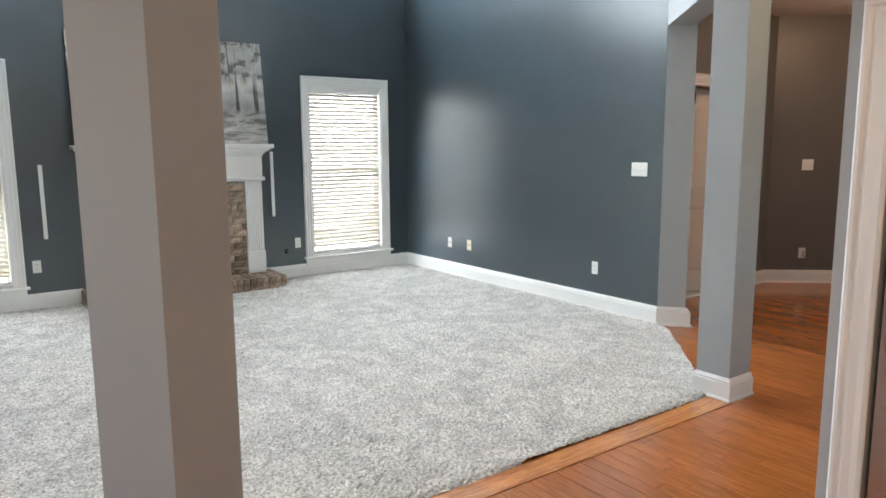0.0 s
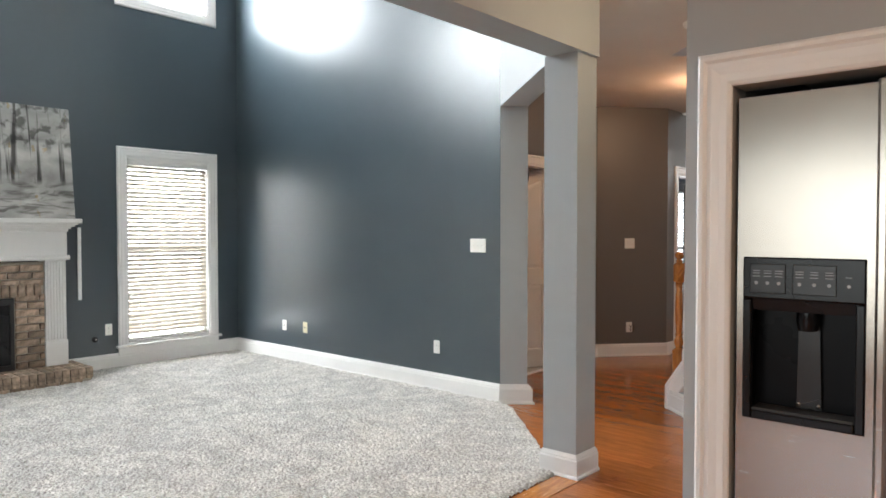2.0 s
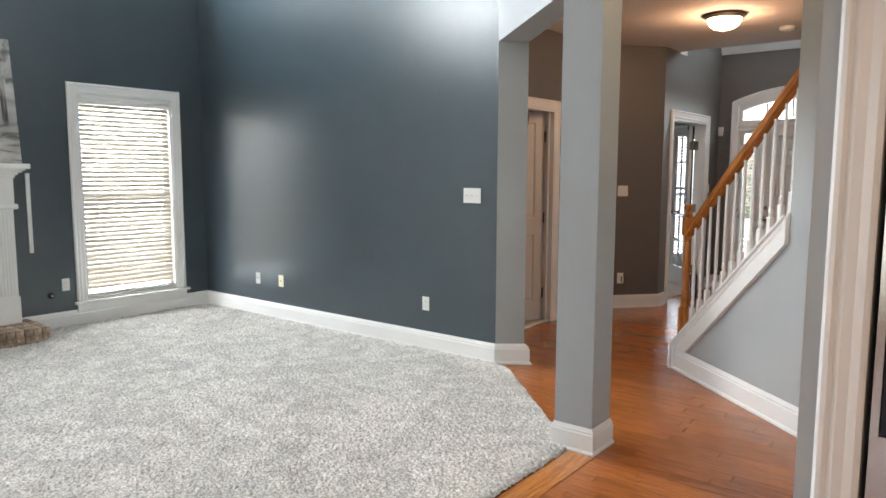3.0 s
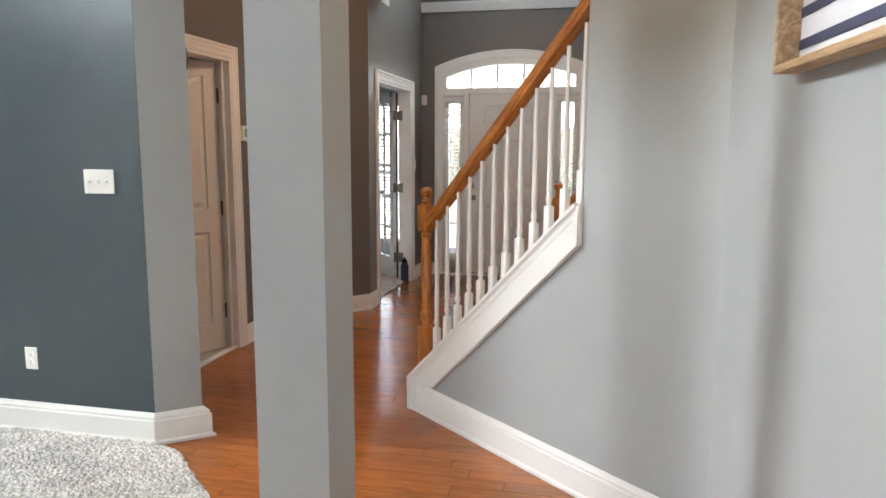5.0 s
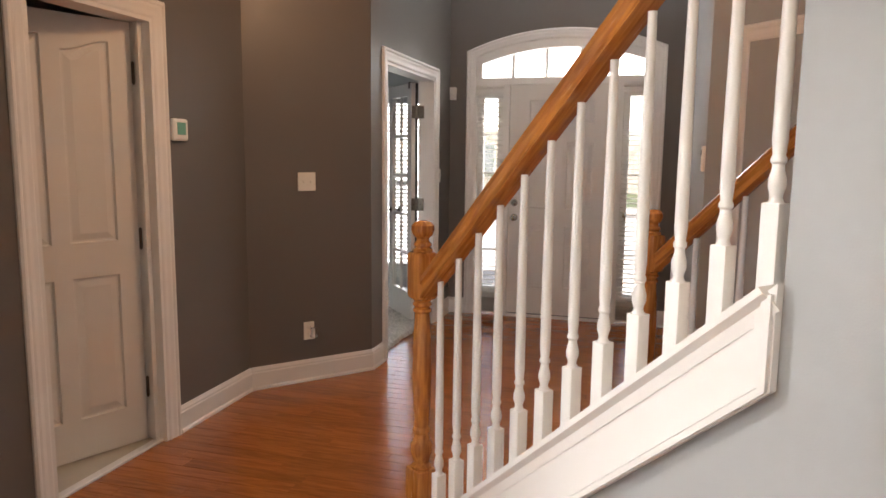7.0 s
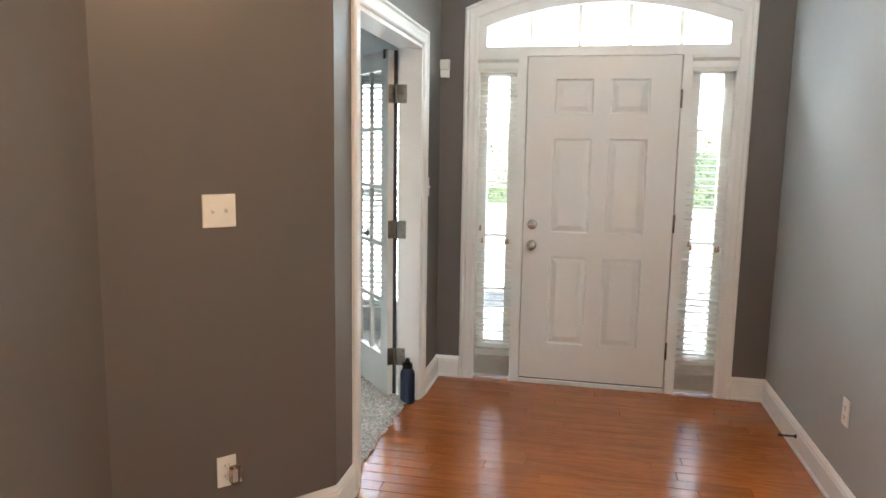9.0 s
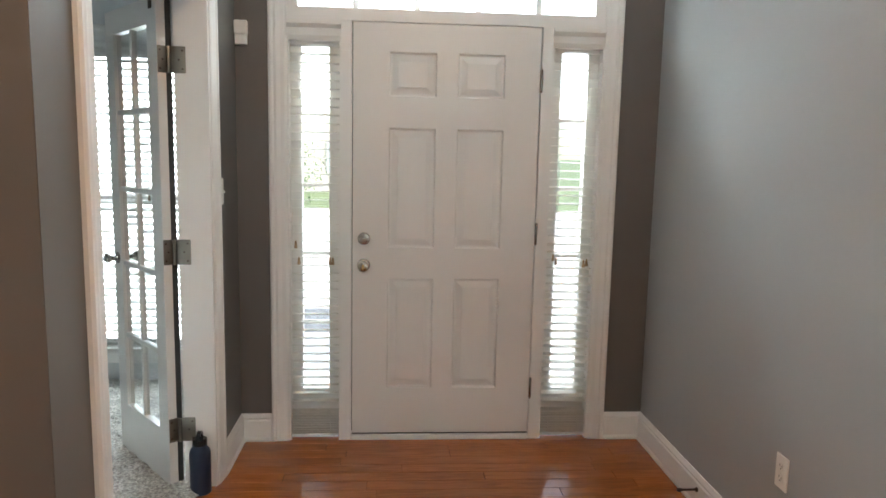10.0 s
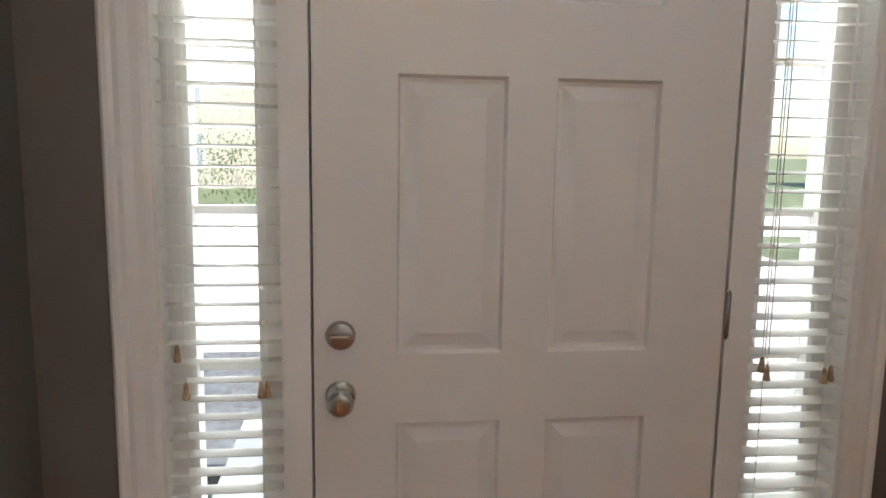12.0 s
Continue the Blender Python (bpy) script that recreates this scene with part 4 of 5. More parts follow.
# ---- hall door, ajar ----
hall_door = thing("door_hall", "white four-panel arch-top interior door, ajar", "door", pose(6.930, 4.672, 0, 0, 0, 180 - 23))
PH = [(0.10, 0.315, 0.20, 0.86), (0.395, 0.61, 0.20, 0.86), (0.10, 0.315, 1.02, 1.93), (0.395, 0.61, 1.02, 1.93)]
panel_door(hall_door, 0.705, 0.012, 2.03, 0.035, [PH[0], PH[1]] + PH[2:], M_DOOR, arched=1)
for z in (0.28, 1.02, 1.80):
    hinge(hall_door, -0.007, 0.040, z, M_BRASSD, leaf=0.016, h=0.095, turn=70)
bm = bmesh.new()
lathe(bm, [(0.03, 0), (0.03, 0.006), (0.012, 0.012), (0.012, 0.03), (0.026, 0.045), (0.026, 0.056), (0.01, 0.062)], 20, pose(0.645, 0.035, 0.93, -90))
part("knob", bm, M_BRASSD, hall_door, "dark bronze knob", smooth=True)

# ---- french door leaf, swung back into the office ----
def leaf_hinge(parent, z):
    """An opened butt hinge: one rounded plate on the leaf's edge, one on the jamb, knuckles between."""
    back = parent.matrix_basis.inverted()
    bm = bmesh.new()
    h = 0.052
    box(bm, -0.0035, -0.0005, -0.008, 0.034, z - h, z + h, bevel=0.0012)
    box(bm, 9.7375, 9.7425, 4.104, 4.160, z - h, z + h, bevel=0.0012, m=back)
    for k in range(5):
        lathe(bm, [(0.0055, 0), (0.0065, 0.001), (0.0065, 0.0195), (0.0055, 0.0205)], 10, back @ pose(9.730, 4.166, z - h + k * 0.0208))
    ob = part("hinge", bm, M_HINGE, parent, smooth=True)
    for dz, dy in ((-0.036, 0.024), (0.0, 0.014), (0.036, 0.024)):
        for m in (pose(-0.0035, dy, z + dz, 0, -90), back @ pose(9.7375, 4.116 + 0.014 * (dz == 0), z + dz, 0, -90)):
            bm = bmesh.new()
            lathe(bm, [(0.0042, 0), (0.0036, 0.0012)], 10, m)
            part("screw", bm, M_BRASSD, ob)
    return ob


french = thing("door_french", "white ten-pane french door, open into the office", "door", pose(9.737, 4.180, 0, 0, 0, 40))
FW, st = 0.56, 0.095
bm = boxes((0, st, 0, 0.035, 0.012, 2.03), (FW - st, FW, 0, 0.035, 0.012, 2.03), (st, FW - st, 0, 0.035, 0.012, 0.25), (st, FW - st, 0, 0.035, 1.93, 2.03))
part("door_frame", bm, M_DOOR, french)
gz0, gz1 = 0.25, 1.93
for i in range(1, 5):
    z = gz0 + (gz1 - gz0) * i / 5
    part("muntin", boxes((st, FW - st, 0.004, 0.031, z - 0.011, z + 0.011), bevel=0.003), M_DOOR, french)
part("muntin", boxes((FW / 2 - 0.011, FW / 2 + 0.011, 0.005, 0.030, gz0, gz1), bevel=0.003), M_DOOR, french)
for i in range(5):
    for x0, x1 in ((st, FW / 2 - 0.011), (FW / 2 + 0.011, FW - st)):
        z0 = gz0 + (gz1 - gz0) * i / 5 + 0.011
        p = part("pane", boxes((x0, x1, 0.016, 0.019, z0, z0 + (gz1 - gz0) / 5 - 0.022)), M_GLASS, french)
        p.visible_shadow = False
for z in (0.26, 1.02, 1.79):
    leaf_hinge(french, z)
bm = bmesh.new()
for y, a in ((0.0, 90), (0.035, -90)):
    lathe(bm, [(0.026, 0), (0.026, 0.005), (0.011, 0.010), (0.010, 0.028), (0.020, 0.038), (0.025, 0.052), (0.018, 0.060)], 18, pose(FW - 0.05, y, 0.94, a))
part("knob", bm, M_NICKEL, french, "satin nickel egg knob", smooth=True)

bm = boxes((0.03, 0.06, -0.004, 0.039, 2.031, 2.036), (0.03, 0.06, -0.006, -0.003, 1.985, 2.036), (0.03, 0.06, 0.0375, 0.041, 1.985, 2.036), bevel=0.001)
for x in (0.036, 0.054):
    box(bm, x - 0.003, x + 0.003, -0.034, -0.006, 2.000, 2.006, bevel=0.001)
    box(bm, x - 0.003, x + 0.003, -0.038, -0.033, 2.000, 2.022, bevel=0.001)
part("over_door_hook", bm, M_BRASSD, french, "dark metal hook over the top of the leaf")
# dark strip stands for the shade between leaf and jamb
part("gap_shade_strip", boxes((0.002, 0.008, -0.024, -0.001, 0.012, 2.03)), M_SLOT, french, "dark strip standing for the shaded gap along the hinge edge")

# ---- closed door in the wall beside the stairs ----
side_door = thing("door_side", "white six-panel interior door, closed, with knob", "door", pose(8.18, 1.81, 0, 0, 0, 180 + 44.2) @ pose(0, 0.006, 0))
panel_door(side_door, 0.76, 0.01, 2.03, 0.035, [(0.11, 0.34, 0.2, 0.8), (0.42, 0.65, 0.2, 0.8), (0.11, 0.34, 0.95, 1.55), (0.42, 0.65, 0.95, 1.55), (0.11, 0.34, 1.66, 1.9), (0.42, 0.65, 1.66, 1.9)], M_DOOR)
bm = bmesh.new()
lathe(bm, [(0.03, 0), (0.03, 0.006), (0.012, 0.012), (0.012, 0.03), (0.026, 0.045), (0.026, 0.056), (0.01, 0.062)], 20, pose(0.07, 0.035, 0.95, -90))
part("knob", bm, M_NICKEL, side_door, "satin nickel knob", smooth=True)
casing("trim_side", -0.76, 0.0, 2.04, pose(8.18, 1.81, 0, 0, 0, 44.2) @ pose(0, -0.0, 0, 0, 0, 0) @ Matrix.Scale(-1, 4, (0, 1, 0)), "white moulded casing round the side door")

# ---- stairs ----
stairs = thing("staircase", "staircase with white balusters, white skirt and oak handrails", "staircase", STAIR)
bm = bmesh.new()
prism(bm, [(0.03, 0.0), (0.0301, cap_z(0.03) - 0.012), (S_END, cap_z(S_END) - 0.012), (S_END, z_lo(S_END)), (0.225, 0.175), (0.06, 0.155), (0.06, 0.0)], -0.006, 0.0115, axis="y")
part("skirt", bm, M_WHITE, stairs, "white panelled stair skirt")
bm = bmesh.new()
run(bm, (0.0, -0.006, cap_z(0)), (S_END - 0.022, -0.006, cap_z(S_END - 0.022)), [(-0.115, -0.022), (-0.115, 0), (0.016, 0), (0.016, -0.012), (0.006, -0.024), (0.002, -0.045), (0, -0.045), (0, -0.022)])
box(bm, -0.004, 0.028, -0.020, 0.104, 0.0, cap_z(0) - 0.004)
part("skirt_cap", bm, M_WHITE, stairs)
bm = bmesh.new()
for o, w, d in ((0.004, 0.016, 0.008), (0.022, 0.010, 0.004)):
    prism(bm, [(0.225 + 0.0, z_lo(0.225) + o), (0.225, z_lo(0.225) + o + w), (S_END - o, z_lo(S_END - o) + o + w), (S_END - o, z_lo(S_END - o) + o)], -0.006 - d, -0.0055, axis="y")
    prism(bm, [(S_END - o - w, z_lo(S_END) + o), (S_END - o, z_lo(S_END) + o), (S_END - o, cap_z(S_END) - 0.03), (S_END - o - w, cap_z(S_END) - 0.03)], -0.006 - d - 0.001, -0.0055, axis="y")
part("panel_moulding", bm, M_WHITE, stairs)


def newel(parent, s, y):
    bm = bmesh.new()
    h = 0.037
    box(bm, -h, h, -h, h, 0.0, 0.475, bevel=0.007)
    lathe(bm, [(0.030, 0.470), (0.034, 0.482), (0.023, 0.492), (0.026, 0.503), (0.034, 0.528), (0.034, 0.550), (0.025, 0.572), (0.022, 0.585), (0.028, 0.592), (0.028, 0.600), (0.022, 0.608),
               (0.027, 0.70), (0.030, 0.78), (0.027, 0.90), (0.022, 0.962), (0.028, 0.968), (0.028, 0.975), (0.022, 0.980), (0.029, 0.988), (0.029, 0.994), (0.024, 0.998), (0.032, 1.008)], 28)
    box(bm, -h, h, -h, h, 1.005, 1.150, bevel=0.014)
    lathe(bm, [(0.028, 1.145), (0.031, 1.154), (0.022, 1.162), (0.027, 1.167), (0.027, 1.173), (0.019, 1.181), (0.019, 1.188), (0.029, 1.198), (0.035, 1.213), (0.034, 1.227), (0.024, 1.238), (0.008, 1.242)], 28)
    return part("newel_post", bm, M_OAKTRIM, parent, "turned golden oak newel post", m=pose(s, y, 0), smooth=True)


RAIL = [(-0.030, 0), (-0.018, -0.004), (0.018, -0.004), (0.030, 0), (0.024, 0.010), (0.022, 0.020), (0.030, 0.032), (0.028, 0.046), (0.014, 0.056), (-0.014, 0.056), (-0.028, 0.046), (-0.030, 0.032), (-0.022, 0.020), (-0.024, 0.010)]


def rail_z(s):
    return 0.915 + 0.888 * s


def handrail(parent, s0, s1, y):
    bm = bmesh.new()
    ln = math.hypot(s1 - s0, rail_z(s1) - rail_z(s0))
    run(bm, (0, 0, 0), (ln, 0, 0), RAIL)
    a = math.degrees(math.atan(0.888))
    return part("handrail", bm, M_OAKRAIL, parent, "golden oak moulded handrail", m=pose(s0, y, rail_z(s0), 0, -a, 0), smooth=True)


def baluster_mesh(h):
    bm = bmesh.new()
    q = 0.016
    b = 0.150
    box(bm, -q, q, -q, q, -0.03, b, bevel=0.002)
    lathe(bm, [(0.0150, b - 0.004), (0.0095, b + 0.008), (0.0100, b + 0.014), (0.0140, b + 0.026), (0.0140, b + 0.038), (0.0100, b + 0.054), (0.0095, b + 0.062), (0.0125, b + 0.066), (0.0125, b + 0.072), (0.0100, b + 0.077),
               (0.0122, b + 0.10), (0.0122, b + 0.20), (0.0090, h - 0.02), (0.0088, h + 0.01)], 14)
    bmesh.ops.recalc_face_normals(bm, faces=bm.faces)
    me = bpy.data.meshes.new("baluster")
    bm.to_mesh(me)
    bm.free()
    me.shade_smooth()
    me.set_sharp_from_angle(angle=radians(35))
    me.materials.append(M_WHITE)
    return me


BAL_Y = 0.052
newel(stairs, 0.082, BAL_Y)
handrail(stairs, 0.10, S_END + 0.10, BAL_Y)
bal = baluster_mesh(0.72)
for i in range(12):
    s = 0.183 + 0.0912 * i
    shared("baluster", bal, stairs, pose(s, BAL_Y, cap_z(s)))
FAR_Y = 1.06
newel(stairs, 0.082, FAR_Y)
handrail(stairs, 0.10, S_END + 0.6, FAR_Y)
for i in range(16):
    s = 0.183 + 0.0912 * i
    shared("baluster", bal, stairs, pose(s, FAR_Y, cap_z(s)))
RISE, GO = 0.188, 0.217
for i in range(9):
    s0 = 0.10 + GO * i
    part("tread", boxes((s0 - 0.025, s0 + GO + 0.01, 0.101, FAR_Y - 0.045, RISE * (i + 1) - 0.027, RISE * (i + 1)), bevel=0.006), M_OAKTRIM, stairs, "oak stair tread")
    part("riser", boxes((s0, s0 + 0.018, 0.101, FAR_Y - 0.045, RISE * i, RISE * (i + 1) - 0.0275)), M_WHITE, stairs, "white stair riser")
bm = bmesh.new()
prism(bm, [(0.03, 0), (2.1, 0), (2.1, cap_z(2.1)), (0.03, cap_z(0.03))], FAR_Y - 0.044, FAR_Y + 0.05, axis="y")
part("far_skirt", bm, M_WHITE, stairs)

# ---- fireplace ----
FX = 2.53
fire = thing("fireplace", "brick fireplace with white mantel and raised brick hearth", "fireplace", pose(FX, 7.90, 0))
# firebox and masonry backing
bm = boxes((-0.66, -0.40, -0.135, 0.0, 0.15, 1.12), (0.40, 0.66, -0.135, 0.0, 0.15, 1.12), (-0.40, 0.40, -0.135, 0.0, 0.80, 1.12))
part("surround_backing", bm, M_MORTAR, fire)
bm = boxes((-0.40, 0.40, -0.02, 0.0, 0.15, 0.80), (-0.40, -0.385, -0.13, -0.02, 0.15, 0.80), (0.385, 0.40, -0.13, -0.02, 0.15, 0.80), (-0.385, 0.385, -0.13, -0.02, 0.785, 0.80))
part("firebox", bm, M_BLACKM, fire, "black metal firebox")
bm = boxes((-0.40, -0.365, -0.150, -0.12, 0.152, 0.80), (0.365, 0.40, -0.150, -0.12, 0.152, 0.80), (-0.365, 0.365, -0.150, -0.12, 0.74, 0.80), (-0.365, 0.365, -0.150, -0.12, 0.152, 0.20))
part("firebox_frame", bm, M_BLACKM, fire, "black metal frame")
p = part("firebox_glass", boxes((-0.365, 0.365, -0.135, -0.131, 0.20, 0.74)), M_BLACK, fire, "dark glass screen")
for s in (-1, 1):
    bm = bmesh.new()
    c = s * 0.745
    box(bm, c - 0.09, c + 0.09, -0.165, 0.0, 0.151, 1.15)
    box(bm, c - 0.098, c + 0.098, -0.182, 0.0, 0.1512, 0.385, bevel=0.004)
    pilaster = part("pilaster", bm, M_WHITE, fire, "white fluted pilaster")
    for i in range(6):
        x = c - 0.065 + 0.026 * i
        part("flute", boxes((x - 0.008, x + 0.008, -0.174, -0.165, 0.40, 1.12), bevel=0.003), M_WHITE, pilaster)
bm = bmesh.new()
box(bm, -0.84, 0.84, -0.185, 0.0, 1.1505, 1.44)
run(bm, (-0.86, -0.185, 1.135), (0.86, -0.185, 1.135), [(-0.18, 0), (0.012, 0), (0.022, 0.012), (0.024, 0.024), (0.018, 0.036), (0.006, 0.044), (-0.18, 0.044)])
part("frieze", bm, M_WHITE, fire)
bm = bmesh.new()
for i, (o, h0, h1) in enumerate(((0.012, 1.40, 1.425), (0.030, 1.425, 1.445), (0.055, 1.445, 1.462), (0.075, 1.462, 1.475))):
    box(bm, -0.84 - o, 0.84 + o, -0.185 - o, 0.0, h0, h1 + 0.0005, bevel=0.003)
box(bm, -0.945, 0.945, -0.285, 0.0, 1.476, 1.520, bevel=0.006)
part("mantel_shelf", bm, M_WHITE, fire)


def brick_mesh(l, d, h):
    bm = bmesh.new()
    box(bm, -l / 2, l / 2, -d / 2, d / 2, -h / 2, h / 2, bevel=0.0045)
    for v in bm.verts:
        v.co += Vector((random.uniform(-1, 1), random.uniform(-1, 1), random.uniform(-1, 1))) * 0.0022
    bmesh.ops.recalc_face_normals(bm, faces=bm.faces)
    me = bpy.data.meshes.new("brick")
    bm.to_mesh(me)
    bm.free()
    me.materials.append(M_BRICK)
    return me


def brick_course(z, x0, x1, l, y, meshes, gap=0.011, offset=0.0):
    x = x0 - offset
    while x < x1 - 0.01:
        a, b = max(x, x0), min(x + l, x1)
        if b - a > 0.03:
            key = round(b - a, 2)
            if key not in meshes:
                meshes[key] = brick_mesh(b - a - gap, 0.035, 0.057)
            shared("brick", meshes[key], fire, pose((a + b) / 2, y + random.uniform(-0.003, 0.003), z, random.uniform(-1, 1), random.uniform(-0.5, 0.5), random.uniform(-0.8, 0.8)))
        x += l


meshes = {}
z, i = 0.185, 0
while z < 1.11:
    off = (0.0, 0.10)[i % 2]
    if z < 0.80:
        brick_course(z, -0.655, -0.405, 0.20, -0.143, meshes, offset=off)
        brick_course(z, 0.405, 0.655, 0.20, -0.143, meshes, offset=0.1 - off)
    elif z > 0.93:
        brick_course(z, -0.655, 0.655, 0.20, -0.143, meshes, offset=off)
    z += 0.068
    i += 1
soldier = brick_mesh(0.057, 0.04, 0.115)
x = -0.655 + 0.033
while x < 0.65:
    shared("brick", soldier, fire, pose(x, -0.145 + random.uniform(-0.003, 0.003), 0.868, 0, random.uniform(-1, 1), 0))
    x += 0.0675
# raised hearth: a course of flats under standing bricks
hearth = thing("hearth", "raised brick hearth in front of the fireplace", "hearth", pose(FX, 7.90, 0))
part("hearth_core", boxes((-0.935, 0.935, -0.455, 0.0, 0.0, 0.138)), M_MORTAR, hearth)
row = brick_mesh(0.058, 0.24, 0.10)
x = -0.92
while x < 0.93:
    for y in (-0.355, -0.105):
        shared("brick", row, hearth, pose(x, y, 0.098 + random.uniform(-0.002, 0.002), 0, random.uniform(-0.8, 0.8), random.uniform(-0.6, 0.6)))
    x += 0.068
flat_b = brick_mesh(0.19, 0.10, 0.045)
x = -0.85
while x < 0.86:
    shared("brick", flat_b, hearth, pose(x, -0.425, 0.025, 0, 0, random.uniform(-0.6, 0.6)))
    x += 0.201
for y in (-0.32, -0.12):
    for sx in (-1, 1):
        shared("brick", flat_b, hearth, pose(sx * 0.905, y, 0.025, 0, 0, 90))

paint = thing("painting", "grey misty woodland canvas leaning on the mantel", "painting", pose(FX, 7.715, 1.521, -7.0))
part("canvas", boxes((-0.92, 0.92, 0.0, 0.032, 0.0, 1.05), bevel=0.003), M_PAINTING, paint)

for x, z0, z1 in ((1.33, 0.66, 1.335), (3.55, 0.73, 1.43)):
    ob = thing("wall_strip", "narrow white strip fixed upright on the dark wall", "cable cover", pose(x, 7.90, 0))
    part("cover", boxes((-0.017, 0.017, -0.014, 0.0, z0, z1), bevel=0.003), M_WHITE, ob)
    part("end_cap", boxes((-0.018, 0.018, -0.015, 0.0, z1 + 0.0005, z1 + 0.008)), M_WHITE, ob)


# ---- switches and outlets ----
def plate(name, label, category, m, gangs=1, kind="toggle", material=None):
    """A wall plate in the local xz plane facing -y."""
    material = material or M_PLASTIC
    w = 0.070 + 0.046 * (gangs - 1)
    ob = thing(name, label, category, m)
    part("cover_plate", boxes((-w / 2, w / 2, -0.006, 0.0, -0.057, 0.057), bevel=0.0025), material, ob)
    for g in range(gangs):
        x = (g - (gangs - 1) / 2) * 0.046
        if kind == "toggle":
            bm = boxes((x - 0.005, x + 0.005, -0.0075, -0.0055, -0.012, 0.012))
            part("slot", bm, material, ob)
            bm = bmesh.new()
            box(bm, -0.0035, 0.0035, -0.014, 0.0, -0.005, 0.005, bevel=0.001, m=pose(x, -0.007, 0.003, 28))
            part("toggle", bm, material, ob)
            part("screw", boxes((x - 0.003, x + 0.003, -0.007, -0.006, 0.030, 0.034), (x - 0.003, x + 0.003, -0.007, -0.006, -0.034, -0.030)), material, ob)
        elif kind == "outlet":
            for zc in (-0.020, 0.020):
                bm = bmesh.new()
                lathe(bm, [(0.0165, 0), (0.0165, 0.0025)], 20, pose(x, -0.0055, zc, 90))
                s = part("socket", bm, material, ob)
                part("slots", boxes((x - 0.008, x - 0.006, -0.0086, -0.0078, zc - 0.001, zc + 0.008), (x + 0.006, x + 0.008, -0.0086, -0.0078, zc - 0.001, zc + 0.007), (x - 0.002, x + 0.002, -0.0086, -0.0078, zc - 0.010, zc - 0.006)), M_SLOT, s)
            part("screw", boxes((x - 0.003, x + 0.003, -0.007, -0.006, -0.002, 0.002)), material, ob)
        elif kind == "jack":
            part("jack", boxes((x - 0.006, x + 0.006, -0.009, -0.0055, -0.006, 0.006)), M_SLOT, ob)
    return ob


EAST = lambda y, z: pose(5.315, y, z, 0, 0, -90)
plate("light_switch", "white triple light switch on the dark wall", "light switch", EAST(4.33, 1.285), gangs=3)
plate("wall_outlet", "white wall outlet low on the dark wall", "outlet", EAST(7.0, 0.385), kind="jack")
plate("wall_outlet", "ivory cable outlet low on the dark wall", "outlet", EAST(6.64, 0.39), kind="jack", material=M_IVORY)
plate("wall_outlet", "white wall outlet low on the dark wall", "outlet", EAST(4.79, 0.39), kind="outlet")
plate("wall_outlet", "white wall outlet beside the window", "outlet", pose(1.235, 7.90, 0.41), kind="outlet")
plate("wall_outlet", "white wall outlet beside the window", "outlet", pose(3.825, 7.90, 0.41), kind="outlet")
ob = thing("gas_valve", "dark round gas key valve on the wall", "valve", pose(3.69, 7.90, 0.325, 90))
bm = bmesh.new()
lathe(bm, [(0.030, 0), (0.030, 0.004), (0.022, 0.010), (0.013, 0.014)], 22)
part("flange", bm, M_BLACKM, ob, smooth=True)
bm = bmesh.new()
lathe(bm, [(0.011, 0.012), (0.010, 0.03), (0.006, 0.03)], 12)
part("stem", bm, M_NICKEL, ob)
DIA = math.degrees(math.atan2(-0.539, 0.623))
plate("light_switch", "white double light switch on the hall wall", "light switch", pose(8.025, 4.3119, 1.265, 0, 0, DIA), gangs=2)
ob = plate("wall_outlet", "white wall outlet with a night light", "outlet", pose(8.025, 4.3119, 0.325, 0, 0, DIA), kind="outlet")
part("night_light", boxes((0.004, 0.044, -0.045, -0.0065, -0.045, 0.02), bevel=0.008), M_GLASS, ob, "clear plastic night light")
plate("wall_outlet", "white wall outlet low on the foyer wall", "outlet", pose(8.93, 1.985, 0.425, 0, 0, 180), kind="outlet")
plate("light_switch", "white light switch on the hall wall", "light switch", pose(3.02, 1.5055, 1.235, 0, 0, 180 + 3.5), gangs=1)
plate("light_switch", "white light switch beside the office door", "light switch", pose(9.905, 4.02, 1.262), gangs=1)
ob = thing("thermostat", "white wall thermostat with a green screen", "thermostat", pose(7.115, 4.5525, 1.545, 0, 0, 0.6))
part("housing", boxes((-0.06, 0.06, -0.028, 0.0, -0.055, 0.055), bevel=0.012), M_PLASTIC, ob)
part("screen", boxes((-0.030, 0.036, -0.0295, -0.0275, -0.024, 0.036)), M_LCD, ob, "green display")
ob = thing("alarm_sensor", "small white alarm sensor near the front corner", "sensor", pose(10.235, 3.988, 1.975, 0, 0, -90))
part("housing", boxes((-0.03, 0.03, -0.035, 0.0, -0.005, 0.06), bevel=0.006), M_PLASTIC, ob)
part("base", boxes((-0.027, 0.027, -0.03, 0.0, -0.05, -0.0055), bevel=0.004), M_PLASTIC, ob)
ob = thing("alarm_keypad", "small white keypad on the foyer wall", "keypad", pose(8.386, 1.985, 1.43, 0, 0, 180))
part("housing", boxes((-0.026, 0.026, -0.022, 0.0, -0.072, 0.072), bevel=0.006), M_PLASTIC, ob)
part("screen", boxes((-0.018, 0.018, -0.0235, -0.0215, 0.02, 0.05)), M_SLOT, ob)
ob = thing("door_chime", "small white door chime high on the foyer wall", "door chime", pose(8.392, 1.985, 2.39, 0, 0, 180))
part("housing", boxes((-0.030, 0.030, -0.04, 0.0, -0.05, 0.06), bevel=0.006), M_PLASTIC, ob)
